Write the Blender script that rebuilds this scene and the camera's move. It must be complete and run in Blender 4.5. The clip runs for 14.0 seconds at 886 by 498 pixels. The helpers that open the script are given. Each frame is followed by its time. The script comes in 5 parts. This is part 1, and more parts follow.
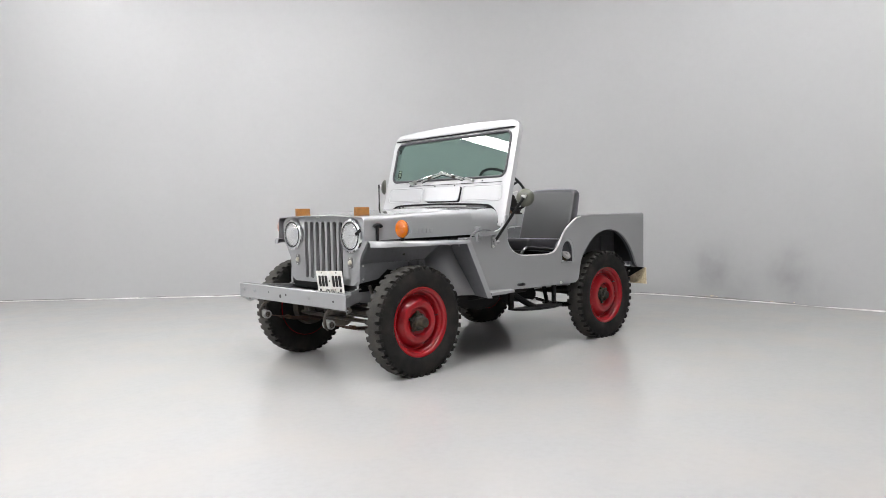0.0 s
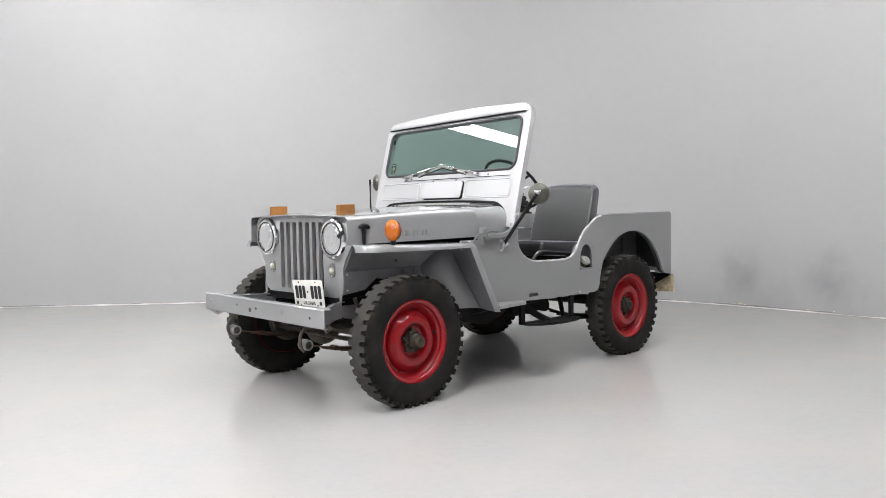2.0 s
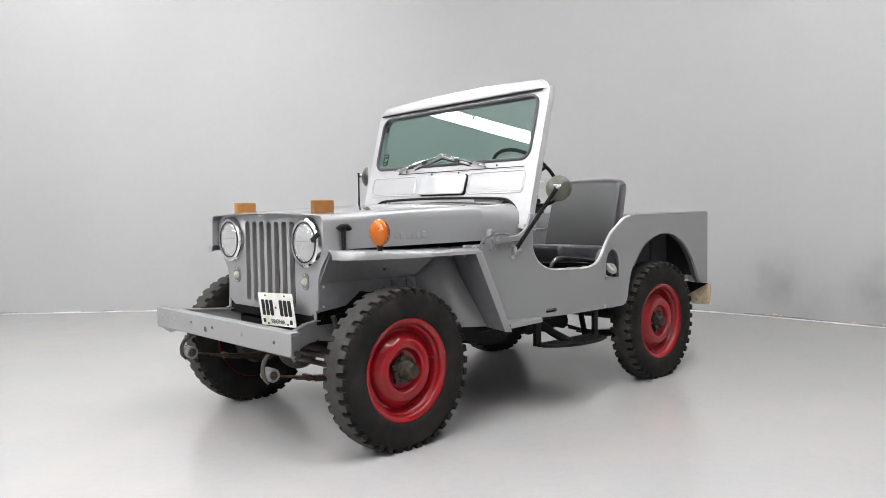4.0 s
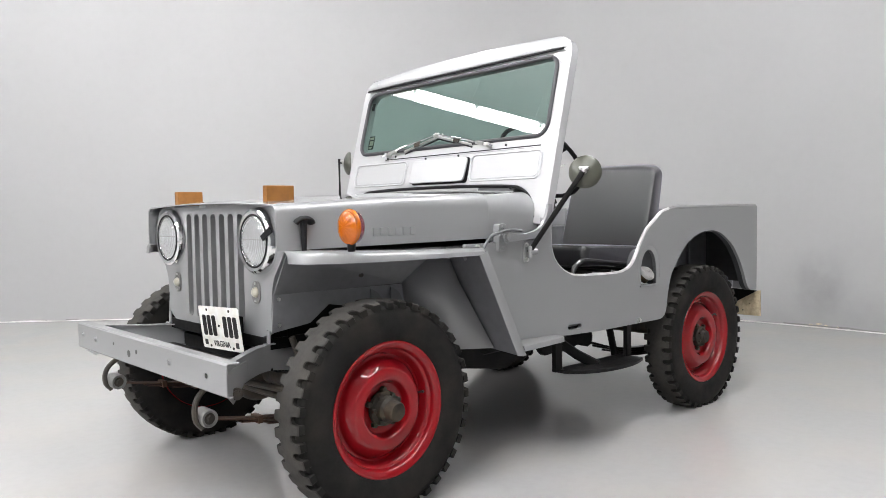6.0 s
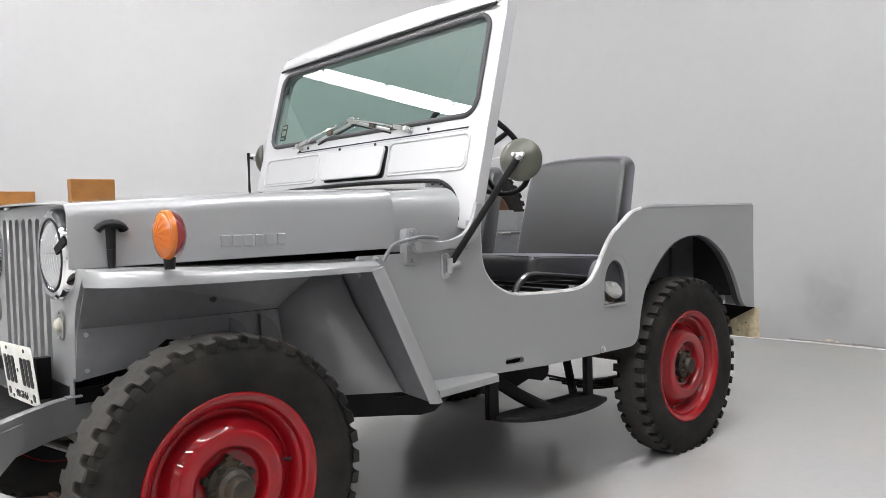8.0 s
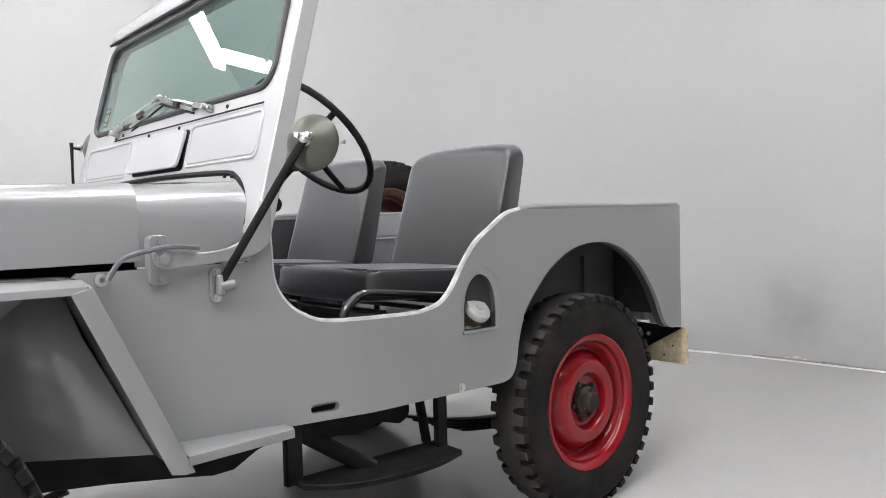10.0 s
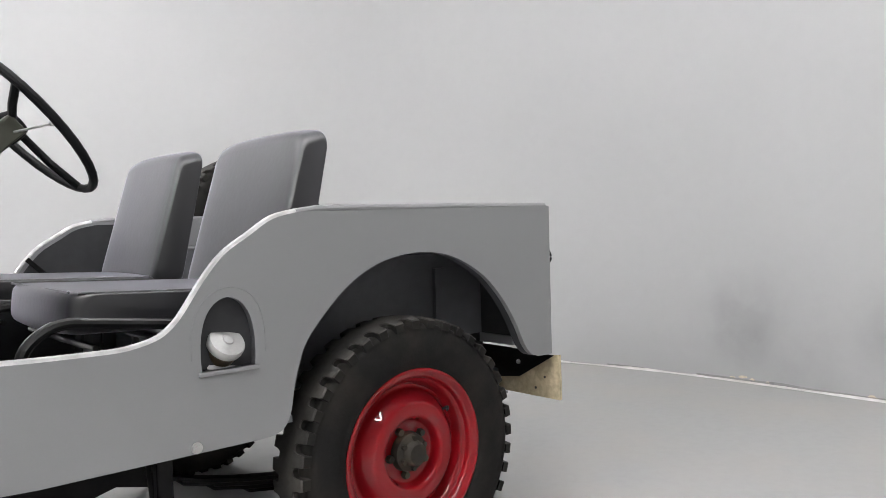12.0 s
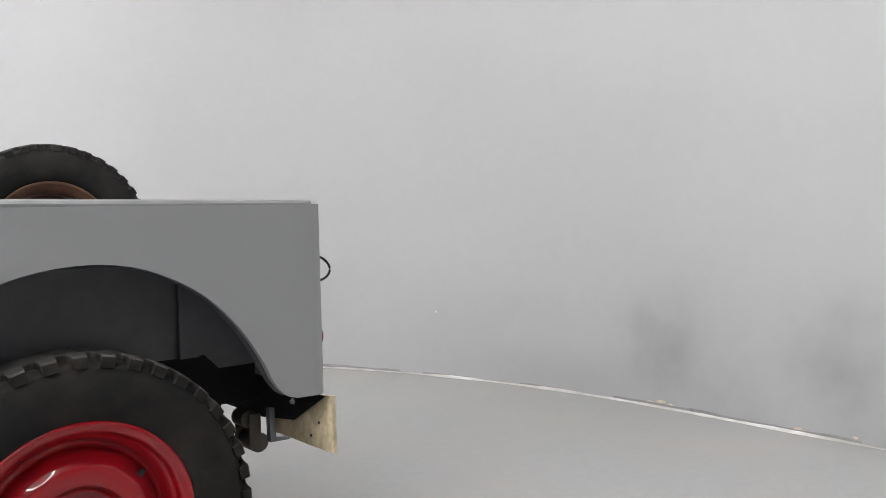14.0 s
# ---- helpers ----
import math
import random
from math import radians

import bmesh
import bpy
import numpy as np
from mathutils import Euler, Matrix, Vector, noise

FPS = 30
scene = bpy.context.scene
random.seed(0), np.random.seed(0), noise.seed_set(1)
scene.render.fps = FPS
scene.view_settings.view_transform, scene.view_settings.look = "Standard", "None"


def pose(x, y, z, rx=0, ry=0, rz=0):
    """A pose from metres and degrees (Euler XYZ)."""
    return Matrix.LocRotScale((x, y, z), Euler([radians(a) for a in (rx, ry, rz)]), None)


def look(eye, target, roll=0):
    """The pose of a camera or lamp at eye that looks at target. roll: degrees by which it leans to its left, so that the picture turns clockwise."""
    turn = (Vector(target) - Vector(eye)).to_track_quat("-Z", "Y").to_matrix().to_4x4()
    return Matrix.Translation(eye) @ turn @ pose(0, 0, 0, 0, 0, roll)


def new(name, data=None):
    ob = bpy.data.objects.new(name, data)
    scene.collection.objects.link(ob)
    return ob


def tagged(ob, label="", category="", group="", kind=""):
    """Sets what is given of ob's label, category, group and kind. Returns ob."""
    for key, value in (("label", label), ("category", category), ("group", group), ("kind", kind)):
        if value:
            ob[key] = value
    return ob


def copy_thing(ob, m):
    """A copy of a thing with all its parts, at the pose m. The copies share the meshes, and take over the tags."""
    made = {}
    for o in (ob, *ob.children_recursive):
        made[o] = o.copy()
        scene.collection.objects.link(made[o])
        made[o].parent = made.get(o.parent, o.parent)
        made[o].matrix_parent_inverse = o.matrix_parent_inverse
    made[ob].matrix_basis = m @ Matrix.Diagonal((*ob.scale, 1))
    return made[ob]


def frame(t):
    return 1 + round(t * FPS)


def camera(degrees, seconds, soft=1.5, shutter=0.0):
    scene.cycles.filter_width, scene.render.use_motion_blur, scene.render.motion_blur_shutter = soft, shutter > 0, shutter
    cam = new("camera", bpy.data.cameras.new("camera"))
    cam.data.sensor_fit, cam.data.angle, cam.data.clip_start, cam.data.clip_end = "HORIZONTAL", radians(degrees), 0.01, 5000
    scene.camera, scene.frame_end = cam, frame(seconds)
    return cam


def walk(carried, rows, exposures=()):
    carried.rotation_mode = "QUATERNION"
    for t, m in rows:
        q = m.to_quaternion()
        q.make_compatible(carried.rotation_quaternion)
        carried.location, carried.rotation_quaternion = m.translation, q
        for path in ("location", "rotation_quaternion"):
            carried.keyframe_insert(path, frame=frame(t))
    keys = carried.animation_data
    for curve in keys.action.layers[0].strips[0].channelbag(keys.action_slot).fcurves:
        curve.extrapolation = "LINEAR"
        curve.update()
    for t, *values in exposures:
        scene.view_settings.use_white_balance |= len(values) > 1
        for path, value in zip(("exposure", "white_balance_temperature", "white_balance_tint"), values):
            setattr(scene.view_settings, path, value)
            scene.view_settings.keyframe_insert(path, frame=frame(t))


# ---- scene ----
cam = camera(59.4, 14.0, soft=0.45)
PATH = [
    (0, (-3.432, -4.528, 1.124), (-2.058, -3.079, 1.014), -1.0),
    (0.5, (-3.295, -4.37, 1.107), (-1.917, -2.924, 1.002), -0.9),
    (1, (-3.145, -4.236, 1.109), (-1.773, -2.785, 1.001), -0.9),
    (1.5, (-2.998, -4.086, 1.097), (-1.628, -2.634, 0.994), -0.9),
    (2, (-2.85, -3.943, 1.108), (-1.481, -2.49, 0.998), -1.0),
    (2.5, (-2.687, -3.799, 1.084), (-1.32, -2.342, 0.98), -1.0),
    (3, (-2.544, -3.652, 1.091), (-1.176, -2.197, 0.984), -0.9),
    (5.5, (-1.824, -2.894, 1.053), (-0.465, -1.43, 0.947), -0.8),
    (6, (-1.662, -2.754, 1.035), (-0.304, -1.289, 0.933), -0.9),
    (6.5, (-1.488, -2.637, 1.034), (-0.132, -1.17, 0.933), -0.9),
    (7, (-1.299, -2.556, 1.029), (0.053, -1.086, 0.935), -1.1),
    (7.5, (-1.106, -2.498, 1.018), (0.243, -1.024, 0.931), -1.3),
    (10, (-0.105, -2.371, 0.997), (1.236, -0.889, 0.919), -1.4),
    (10.5, (0.096, -2.372, 1.0), (1.434, -0.887, 0.918), -1.3),
    (11, (0.297, -2.371, 0.992), (1.631, -0.883, 0.913), -1.3),
    (11.5, (0.504, -2.366, 0.985), (1.836, -0.877, 0.911), -1.5),
    (12, (0.709, -2.365, 0.987), (2.041, -0.875, 0.916), -1.6),
    (12.5, (0.929, -2.38, 0.981), (2.256, -0.886, 0.908), -1.5),
    (13, (1.141, -2.392, 0.979), (2.465, -0.894, 0.906), -1.5),
    (13.5, (1.349, -2.396, 0.981), (2.672, -0.898, 0.905), -1.2),
    (14, (1.572, -2.394, 0.977), (2.892, -0.894, 0.906), -1.3),
]
walk(cam, [(t, look(eye, target, roll)) for t, eye, target, roll in PATH], [(0.0, -0.12), (5.5, -0.05), (10.0, 0.04), (14.0, 0.06)])

# ---------------------------------------------------------------- light
LAMP_Z = 4.05
world = bpy.data.worlds.new("studio_world")
scene.world = world
world.use_nodes = True
world.node_tree.nodes["Background"].inputs[0].default_value = (0.8, 0.85, 0.9, 1)
world.node_tree.nodes["Background"].inputs[1].default_value = 0.02
LAMP_POWER = 66.0


# ---------------------------------------------------------------- materials
def material(name, colour, rough=0.5, metal=0.0, grain=0.0, grain_scale=60.0, stain=0.0, stain_scale=3.0,
             bump=0.0, bump_scale=200.0, coat=0.0, spread=0.0, stain_colour=None, rough_spread=0.1):
    m = bpy.data.materials.new(name)
    m.use_nodes = True
    n, l = m.node_tree.nodes, m.node_tree.links
    b = n["Principled BSDF"]
    b.inputs["Roughness"].default_value = rough
    b.inputs["Metallic"].default_value = metal
    b.inputs["Coat Weight"].default_value = coat
    b.inputs["Coat Roughness"].default_value = 0.035
    tex = n.new("ShaderNodeTexCoord")
    col = n.new("ShaderNodeRGB")
    col.outputs[0].default_value = (*colour, 1)
    out = col.outputs[0]

    def noise_at(scale, detail=4.0):
        k = n.new("ShaderNodeTexNoise")
        k.inputs["Scale"].default_value = scale
        k.inputs["Detail"].default_value = detail
        l.new(tex.outputs["Object"], k.inputs["Vector"])
        return k.outputs["Fac"]

    def blend(a, fac, amount, target):
        r = n.new("ShaderNodeMapRange")
        r.inputs["From Min"].default_value, r.inputs["From Max"].default_value = 0.42, 0.72
        r.inputs["To Min"].default_value, r.inputs["To Max"].default_value = 0.0, amount
        l.new(fac, r.inputs["Value"])
        x = n.new("ShaderNodeMix")
        x.data_type = "RGBA"
        l.new(r.outputs[0], x.inputs[0])
        l.new(a, x.inputs[6])
        x.inputs[7].default_value = (*target, 1)
        return x.outputs[2]

    if grain:
        out = blend(out, noise_at(grain_scale, 6.0), grain, tuple(c * 0.55 for c in colour))
    if stain:
        out = blend(out, noise_at(stain_scale, 5.0), stain, stain_colour or tuple(c * 0.6 for c in colour))
        r = n.new("ShaderNodeMapRange")
        r.inputs["To Min"].default_value, r.inputs["To Max"].default_value = max(0.02, rough - rough_spread), rough + rough_spread
        l.new(noise_at(stain_scale * 3.1, 6.0), r.inputs["Value"])
        l.new(r.outputs[0], b.inputs["Roughness"])
    if spread:
        info = n.new("ShaderNodeObjectInfo")
        h = n.new("ShaderNodeHueSaturation")
        r = n.new("ShaderNodeMapRange")
        r.inputs["To Min"].default_value, r.inputs["To Max"].default_value = 1 - spread, 1 + spread
        l.new(info.outputs["Random"], r.inputs["Value"])
        l.new(r.outputs[0], h.inputs["Value"])
        l.new(out, h.inputs["Color"])
        out = h.outputs[0]
    l.new(out, b.inputs["Base Color"])
    if bump:
        k = n.new("ShaderNodeBump")
        k.inputs["Strength"].default_value = bump
        k.inputs["Distance"].default_value = 0.002
        l.new(noise_at(bump_scale, 5.0), k.inputs["Height"])
        l.new(k.outputs[0], b.inputs["Normal"])
        l.new(k.outputs[0], b.inputs["Coat Normal"])
    return m


PAINT = material("silver_paint", (0.280, 0.283, 0.290), 0.46, 0.30, grain=0.05, grain_scale=400, bump=0.07, bump_scale=4, coat=1.0)
# Paler copy of the body paint for the windshield frame, brightness set in colour.
PAINT_PALE = material("silver_paint_lighter_copy", (0.46, 0.464, 0.472), 0.42, 0.35, grain=0.05, grain_scale=400, bump=0.07, bump_scale=4, coat=1.0)
# Dull grey for inner parts; on rear_sheet it stands for shade under the wing.
PAINT_DULL = material("dull_grey_and_shade_paint", (0.14, 0.142, 0.152), 0.42, 0.0, grain=0.3, grain_scale=25, stain=0.3, stain_scale=4, bump=0.1, bump_scale=80)
# Darker copy of the body paint: under-wing shade is set in the colour.
INNER = material("inner_paint_with_shade", (0.20, 0.203, 0.215), 0.5, 0.1, grain=0.25, grain_scale=30, stain=0.3, stain_scale=5, stain_colour=(0.14, 0.14, 0.145), bump=0.1, bump_scale=80, coat=0.15)
RED = material("red_paint", (0.255, 0.0022, 0.0065), 0.55, 0.0, stain=0.2, stain_scale=7, coat=1.0, rough_spread=0.03)
RED.node_tree.nodes["Principled BSDF"].inputs["Specular IOR Level"].default_value = 0.05
RED.node_tree.nodes["Principled BSDF"].inputs["Coat Roughness"].default_value = 0.015
RED.node_tree.nodes["Principled BSDF"].inputs["Coat IOR"].default_value = 1.47
RED_OLD = material("rusty_red_paint", (0.085, 0.010, 0.008), 0.4, 0.0, grain=0.4, grain_scale=30, stain=0.5, stain_scale=9, stain_colour=(0.075, 0.030, 0.018), coat=1.0)
RUST_RIM = material("rusty_bare_rim", (0.15, 0.075, 0.045), 0.6, 0.0, grain=0.5, grain_scale=40, stain=0.6, stain_scale=12, stain_colour=(0.08, 0.035, 0.022), bump=0.2, bump_scale=120)
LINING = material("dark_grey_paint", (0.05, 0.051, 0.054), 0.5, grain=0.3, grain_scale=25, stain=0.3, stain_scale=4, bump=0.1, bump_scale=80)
RUBBER = material("tyre_rubber", (0.013, 0.0127, 0.0122), 0.72, grain=0.35, grain_scale=90, stain=0.35, stain_scale=9, stain_colour=(0.045, 0.038, 0.031), bump=0.25, bump_scale=160)
TREAD = material("worn_tread_rubber", (0.046, 0.0445, 0.042), 0.8, grain=0.4, grain_scale=70, stain=0.4, stain_scale=12, stain_colour=(0.075, 0.066, 0.056), bump=0.25, bump_scale=150)
GASKET = material("black_rubber", (0.012, 0.012, 0.013), 0.5, bump=0.05)
GLAZING = material("grey_glazing_rubber", (0.045, 0.045, 0.050), 0.55, grain=0.2, grain_scale=80, bump=0.05)
WORN = material("worn_bright_edge", (0.42, 0.42, 0.42), 0.35, 0.2, stain=0.8, stain_scale=16, stain_colour=(0.80, 0.80, 0.80), coat=0.6)
BLACK = material("black_steel", (0.005, 0.005, 0.0055), 0.5, 0.0, grain=0.3, grain_scale=60, stain=0.4, stain_scale=12, stain_colour=(0.018, 0.016, 0.014), bump=0.1)
RUST = material("rusty_steel", (0.085, 0.045, 0.03), 0.7, 0.2, grain=0.6, grain_scale=70, stain=0.6, stain_scale=14, stain_colour=(0.045, 0.035, 0.03), bump=0.4, bump_scale=120)
for m_ in (GASKET, BLACK, RUBBER, TREAD, LINING):
    m_.node_tree.nodes["Principled BSDF"].inputs["Specular IOR Level"].default_value = 0.15
GREASE = material("greasy_iron", (0.05, 0.045, 0.04), 0.55, 0.3, grain=0.5, grain_scale=50, stain=0.6, stain_scale=16, stain_colour=(0.10, 0.075, 0.05), bump=0.3, bump_scale=110)
HUB = material("dull_hub_iron", (0.034, 0.030, 0.025), 0.55, 0.2, grain=0.5, grain_scale=60, stain=0.6, stain_scale=20, stain_colour=(0.11, 0.085, 0.055), bump=0.2, bump_scale=110)
HUB.node_tree.nodes["Principled BSDF"].inputs["Specular IOR Level"].default_value = 0.2
IRON = material("grey_iron", (0.20, 0.20, 0.195), 0.5, 0.2, grain=0.4, grain_scale=50, stain=0.5, stain_scale=18, stain_colour=(0.09, 0.08, 0.07))
BRONZE = material("tarnished_bronze", (0.14, 0.105, 0.062), 0.45, 0.6, grain=0.4, grain_scale=60, stain=0.5, stain_scale=30, stain_colour=(0.05, 0.04, 0.03))
CHROME = material("chrome", (0.86, 0.87, 0.88), 0.06, 1.0)
ZINC_DULL = material("dull_plated_metal", (0.40, 0.40, 0.39), 0.48, 0.45, grain=0.2, grain_scale=120)
ZINC = material("zinc_plate", (0.55, 0.55, 0.54), 0.32, 0.85, grain=0.2, grain_scale=120)
ENAMEL = material("black_enamel", (0.008, 0.008, 0.008), 0.4, coat=1.0)
VINYL = material("dark_grey_vinyl", (0.0055, 0.0055, 0.007), 0.5, grain=0.2, grain_scale=300, stain=0.25, stain_scale=6, stain_colour=(0.012, 0.012, 0.015), bump=0.12, bump_scale=60)
VINYL.node_tree.nodes["Principled BSDF"].inputs["Sheen Weight"].default_value = 1.0
VINYL.node_tree.nodes["Principled BSDF"].inputs["Sheen Roughness"].default_value = 0.34
VINYL.node_tree.nodes["Principled BSDF"].inputs["Specular IOR Level"].default_value = 0.15
VINYL.node_tree.nodes["Principled BSDF"].inputs["Coat Weight"].default_value = 1.0
VINYL.node_tree.nodes["Principled BSDF"].inputs["Coat IOR"].default_value = 1.68
VINYL.node_tree.nodes["Principled BSDF"].inputs["Coat Roughness"].default_value = 0.44
VINYL.node_tree.nodes["Principled BSDF"].inputs["Sheen Tint"].default_value = (0.90, 0.88, 1.0, 1)
OLIVE = material("olive_paint", (0.062, 0.064, 0.048), 0.38, grain=0.1, grain_scale=80, stain=0.2, stain_scale=14, coat=0.2)
WOOD = material("varnished_wood", (0.31, 0.130, 0.028), 0.4, grain=0.4, grain_scale=45, stain=0.4, stain_scale=10, bump=0.15, bump_scale=90, coat=0.2)
PLY = material("bare_plywood", (0.56, 0.47, 0.31), 0.75, grain=0.6, grain_scale=60, stain=0.6, stain_scale=14, stain_colour=(0.22, 0.17, 0.10), bump=0.3, bump_scale=120)
CREAM = material("cream_lens", (0.42, 0.40, 0.33), 0.3, stain=0.2, stain_scale=30)
PLATE = material("white_plate_enamel", (0.78, 0.78, 0.75), 0.35, grain=0.1, grain_scale=60, stain=0.35, stain_scale=22, stain_colour=(0.5, 0.42, 0.3))
INK = material("black_enamel", (0.01, 0.01, 0.01), 0.4)
WALL = material("grey_wall_paint", (0.378, 0.380, 0.380), 0.62, grain=0.04, grain_scale=14, stain=0.07, stain_scale=0.9, bump=0.25, bump_scale=18)
FLOOR = material("painted_concrete", (0.42, 0.416, 0.414), 0.17, grain=0.07, grain_scale=22, stain=0.65, stain_scale=1.9, stain_colour=(0.455, 0.425, 0.40), bump=0.04, bump_scale=9, rough_spread=0.03)
CEILING = material("dark_ceiling_paint", (0.20, 0.202, 0.204), 0.8, grain=0.04, grain_scale=8, stain=0.05, stain_scale=0.8)
DIRT = material("grey_wall_grime", (0.26, 0.26, 0.255), 0.8, grain=0.6, grain_scale=30, stain=0.8, stain_scale=4, stain_colour=(0.34, 0.34, 0.33))
CHIP = material("bare_filler", (0.62, 0.55, 0.42), 0.8, grain=0.5, grain_scale=60)
CAULK = material("dirty_white_caulk", (0.76, 0.75, 0.735), 0.7, grain=0.6, grain_scale=9, stain=0.85, stain_scale=2.2, stain_colour=(0.34, 0.31, 0.27), bump=0.4, bump_scale=40)


def scuffs(m, spots):
    """Dark rubbed patches with a ragged shape, at set places of a wall."""
    n, l = m.node_tree.nodes, m.node_tree.links
    b = n["Principled BSDF"]
    tex = n.new("ShaderNodeTexCoord")
    k = n.new("ShaderNodeTexNoise")
    k.inputs["Scale"].default_value, k.inputs["Detail"].default_value = 5.0, 6.0
    l.new(tex.outputs["Object"], k.inputs["Vector"])
    col = b.inputs["Base Color"].links[0].from_socket
    for at, size, amount in spots:
        d = n.new("ShaderNodeVectorMath")
        d.operation = "DISTANCE"
        l.new(tex.outputs["Object"], d.inputs[0])
        d.inputs[1].default_value = at
        r = n.new("ShaderNodeMapRange")
        r.interpolation_type = "SMOOTHSTEP"
        r.inputs["From Min"].default_value, r.inputs["From Max"].default_value = size, 0.0
        r.inputs["To Max"].default_value = amount
        l.new(d.outputs["Value"], r.inputs["Value"])
        f = n.new("ShaderNodeMath")
        f.operation = "MULTIPLY"
        l.new(r.outputs[0], f.inputs[0])
        l.new(k.outputs["Fac"], f.inputs[1])
        x = n.new("ShaderNodeMix")
        x.data_type = "RGBA"
        l.new(f.outputs[0], x.inputs[0])
        l.new(col, x.inputs[6])
        x.inputs[7].default_value = (0.13, 0.13, 0.135, 1)
        col = x.outputs[2]
    l.new(col, b.inputs["Base Color"])


scuffs(WALL, (((5.0, -0.13, 0.36), 0.36, 0.5), ((5.0, -0.16, 0.24), 0.26, 0.3), ((5.0, -1.04, 0.40), 0.40, 0.45), ((5.0, -1.0, 0.24), 0.3, 0.3), ((5.0, -0.34, 0.42), 0.6, 0.2), ((5.0, -0.55, 0.06), 0.4, 0.3), ((5.0, -1.3, 0.05), 0.5, 0.3)))


def lens_material(name, colour, rough, alpha):
    m = material(name, colour, rough, coat=0.6, grain=0.25, grain_scale=45, bump=0.5, bump_scale=70)
    b = m.node_tree.nodes["Principled BSDF"]
    b.inputs["Transmission Weight"].default_value = alpha
    b.inputs["IOR"].default_value = 1.45
    return m


LENS = lens_material("fluted_lens_glass", (0.97, 0.98, 0.98), 0.04, 0.85)
AMBER = lens_material("amber_plastic", (0.56, 0.128, 0.0008), 0.15, 0.2)
AMBER.node_tree.nodes["Principled BSDF"].inputs["Coat Weight"].default_value = 0.25
RED_LENS = lens_material("red_plastic", (0.30, 0.005, 0.005), 0.15, 0.35)


def pane_material(name, tint, gloss, ior):
    """Thin flat glass: tinted see-through with a clear surface reflection."""
    m = bpy.data.materials.new(name)
    m.use_nodes = True
    n, l = m.node_tree.nodes, m.node_tree.links
    n.remove(n["Principled BSDF"])
    t, g, mix, fres = (n.new("ShaderNodeBsdfTransparent"), n.new("ShaderNodeBsdfGlossy"), n.new("ShaderNodeMixShader"), n.new("ShaderNodeFresnel"))
    t.inputs[0].default_value = (*tint, 1)
    g.inputs["Roughness"].default_value = 0.01
    g.inputs[0].default_value = (gloss, gloss, gloss, 1)
    fres.inputs[0].default_value = ior
    l.new(fres.outputs[0], mix.inputs[0])
    l.new(t.outputs[0], mix.inputs[1])
    l.new(g.outputs[0], mix.inputs[2])
    l.new(mix.outputs[0], n["Material Output"].inputs[0])
    return m


GLASS = pane_material("green_tinted_glass", (0.37, 0.54, 0.49), 1.0, 1.95)


def glow_material(name, colour, strength):
    m = bpy.data.materials.new(name)
    m.use_nodes = True
    n, l = m.node_tree.nodes, m.node_tree.links
    e = n.new("ShaderNodeEmission")
    e.inputs[0].default_value, e.inputs[1].default_value = (*colour, 1), strength
    l.new(e.outputs[0], n["Material Output"].inputs[0])
    return m


TUBE_GLOW = glow_material("fluorescent_diffuser", (1.0, 0.99, 0.997), LAMP_POWER)
TRAY_GLOW = glow_material("translucent_tray", (1.0, 0.99, 0.997), LAMP_POWER * 0.46)
DIM_GLOW = glow_material("dimmed_diffuser", (1.0, 0.99, 0.997), LAMP_POWER * 0.38)
DIM_TRAY_GLOW = glow_material("dimmed_tray", (1.0, 0.99, 0.997), LAMP_POWER * 0.14)


# ---------------------------------------------------------------- mesh tools
def part(name, bm, mat, parent=None, label="", bevel=0.0, smooth=35):
    bmesh.ops.recalc_face_normals(bm, faces=bm.faces)
    me = bpy.data.meshes.new(name)
    bm.to_mesh(me)
    bm.free()
    me.materials.append(mat)
    if smooth:
        me.shade_smooth()
        me.set_sharp_from_angle(angle=radians(smooth))
    ob = new(name, me)
    ob.parent = parent
    if label:
        tagged(ob, label)
    if bevel:
        k = ob.modifiers.new("edge", "BEVEL")
        k.width, k.segments, k.limit_method, k.angle_limit, k.harden_normals = bevel, 2, "ANGLE", radians(40), True
    return ob


def box(bm, x0, x1, y0, y1, z0, z1, m=None):
    r = bmesh.ops.create_cube(bm, size=1.0)["verts"]
    for v in r:
        v.co = Vector((x0 + (v.co.x + 0.5) * (x1 - x0), y0 + (v.co.y + 0.5) * (y1 - y0), z0 + (v.co.z + 0.5) * (z1 - z0)))
    if m is not None:
        bmesh.ops.transform(bm, matrix=m, verts=r)
    return r


def disc(bm, a, b, r0, r1=None, seg=20, ends=True):
    """A cylinder or cone from a to b."""
    a, b = Vector(a), Vector(b)
    r1 = r0 if r1 is None else r1
    d = b - a
    m = Matrix.Translation((a + b) / 2) @ d.to_track_quat("Z", "Y").to_matrix().to_4x4()
    return bmesh.ops.create_cone(bm, cap_ends=ends, segments=seg, radius1=r0, radius2=r1, depth=d.length, matrix=m)["verts"]


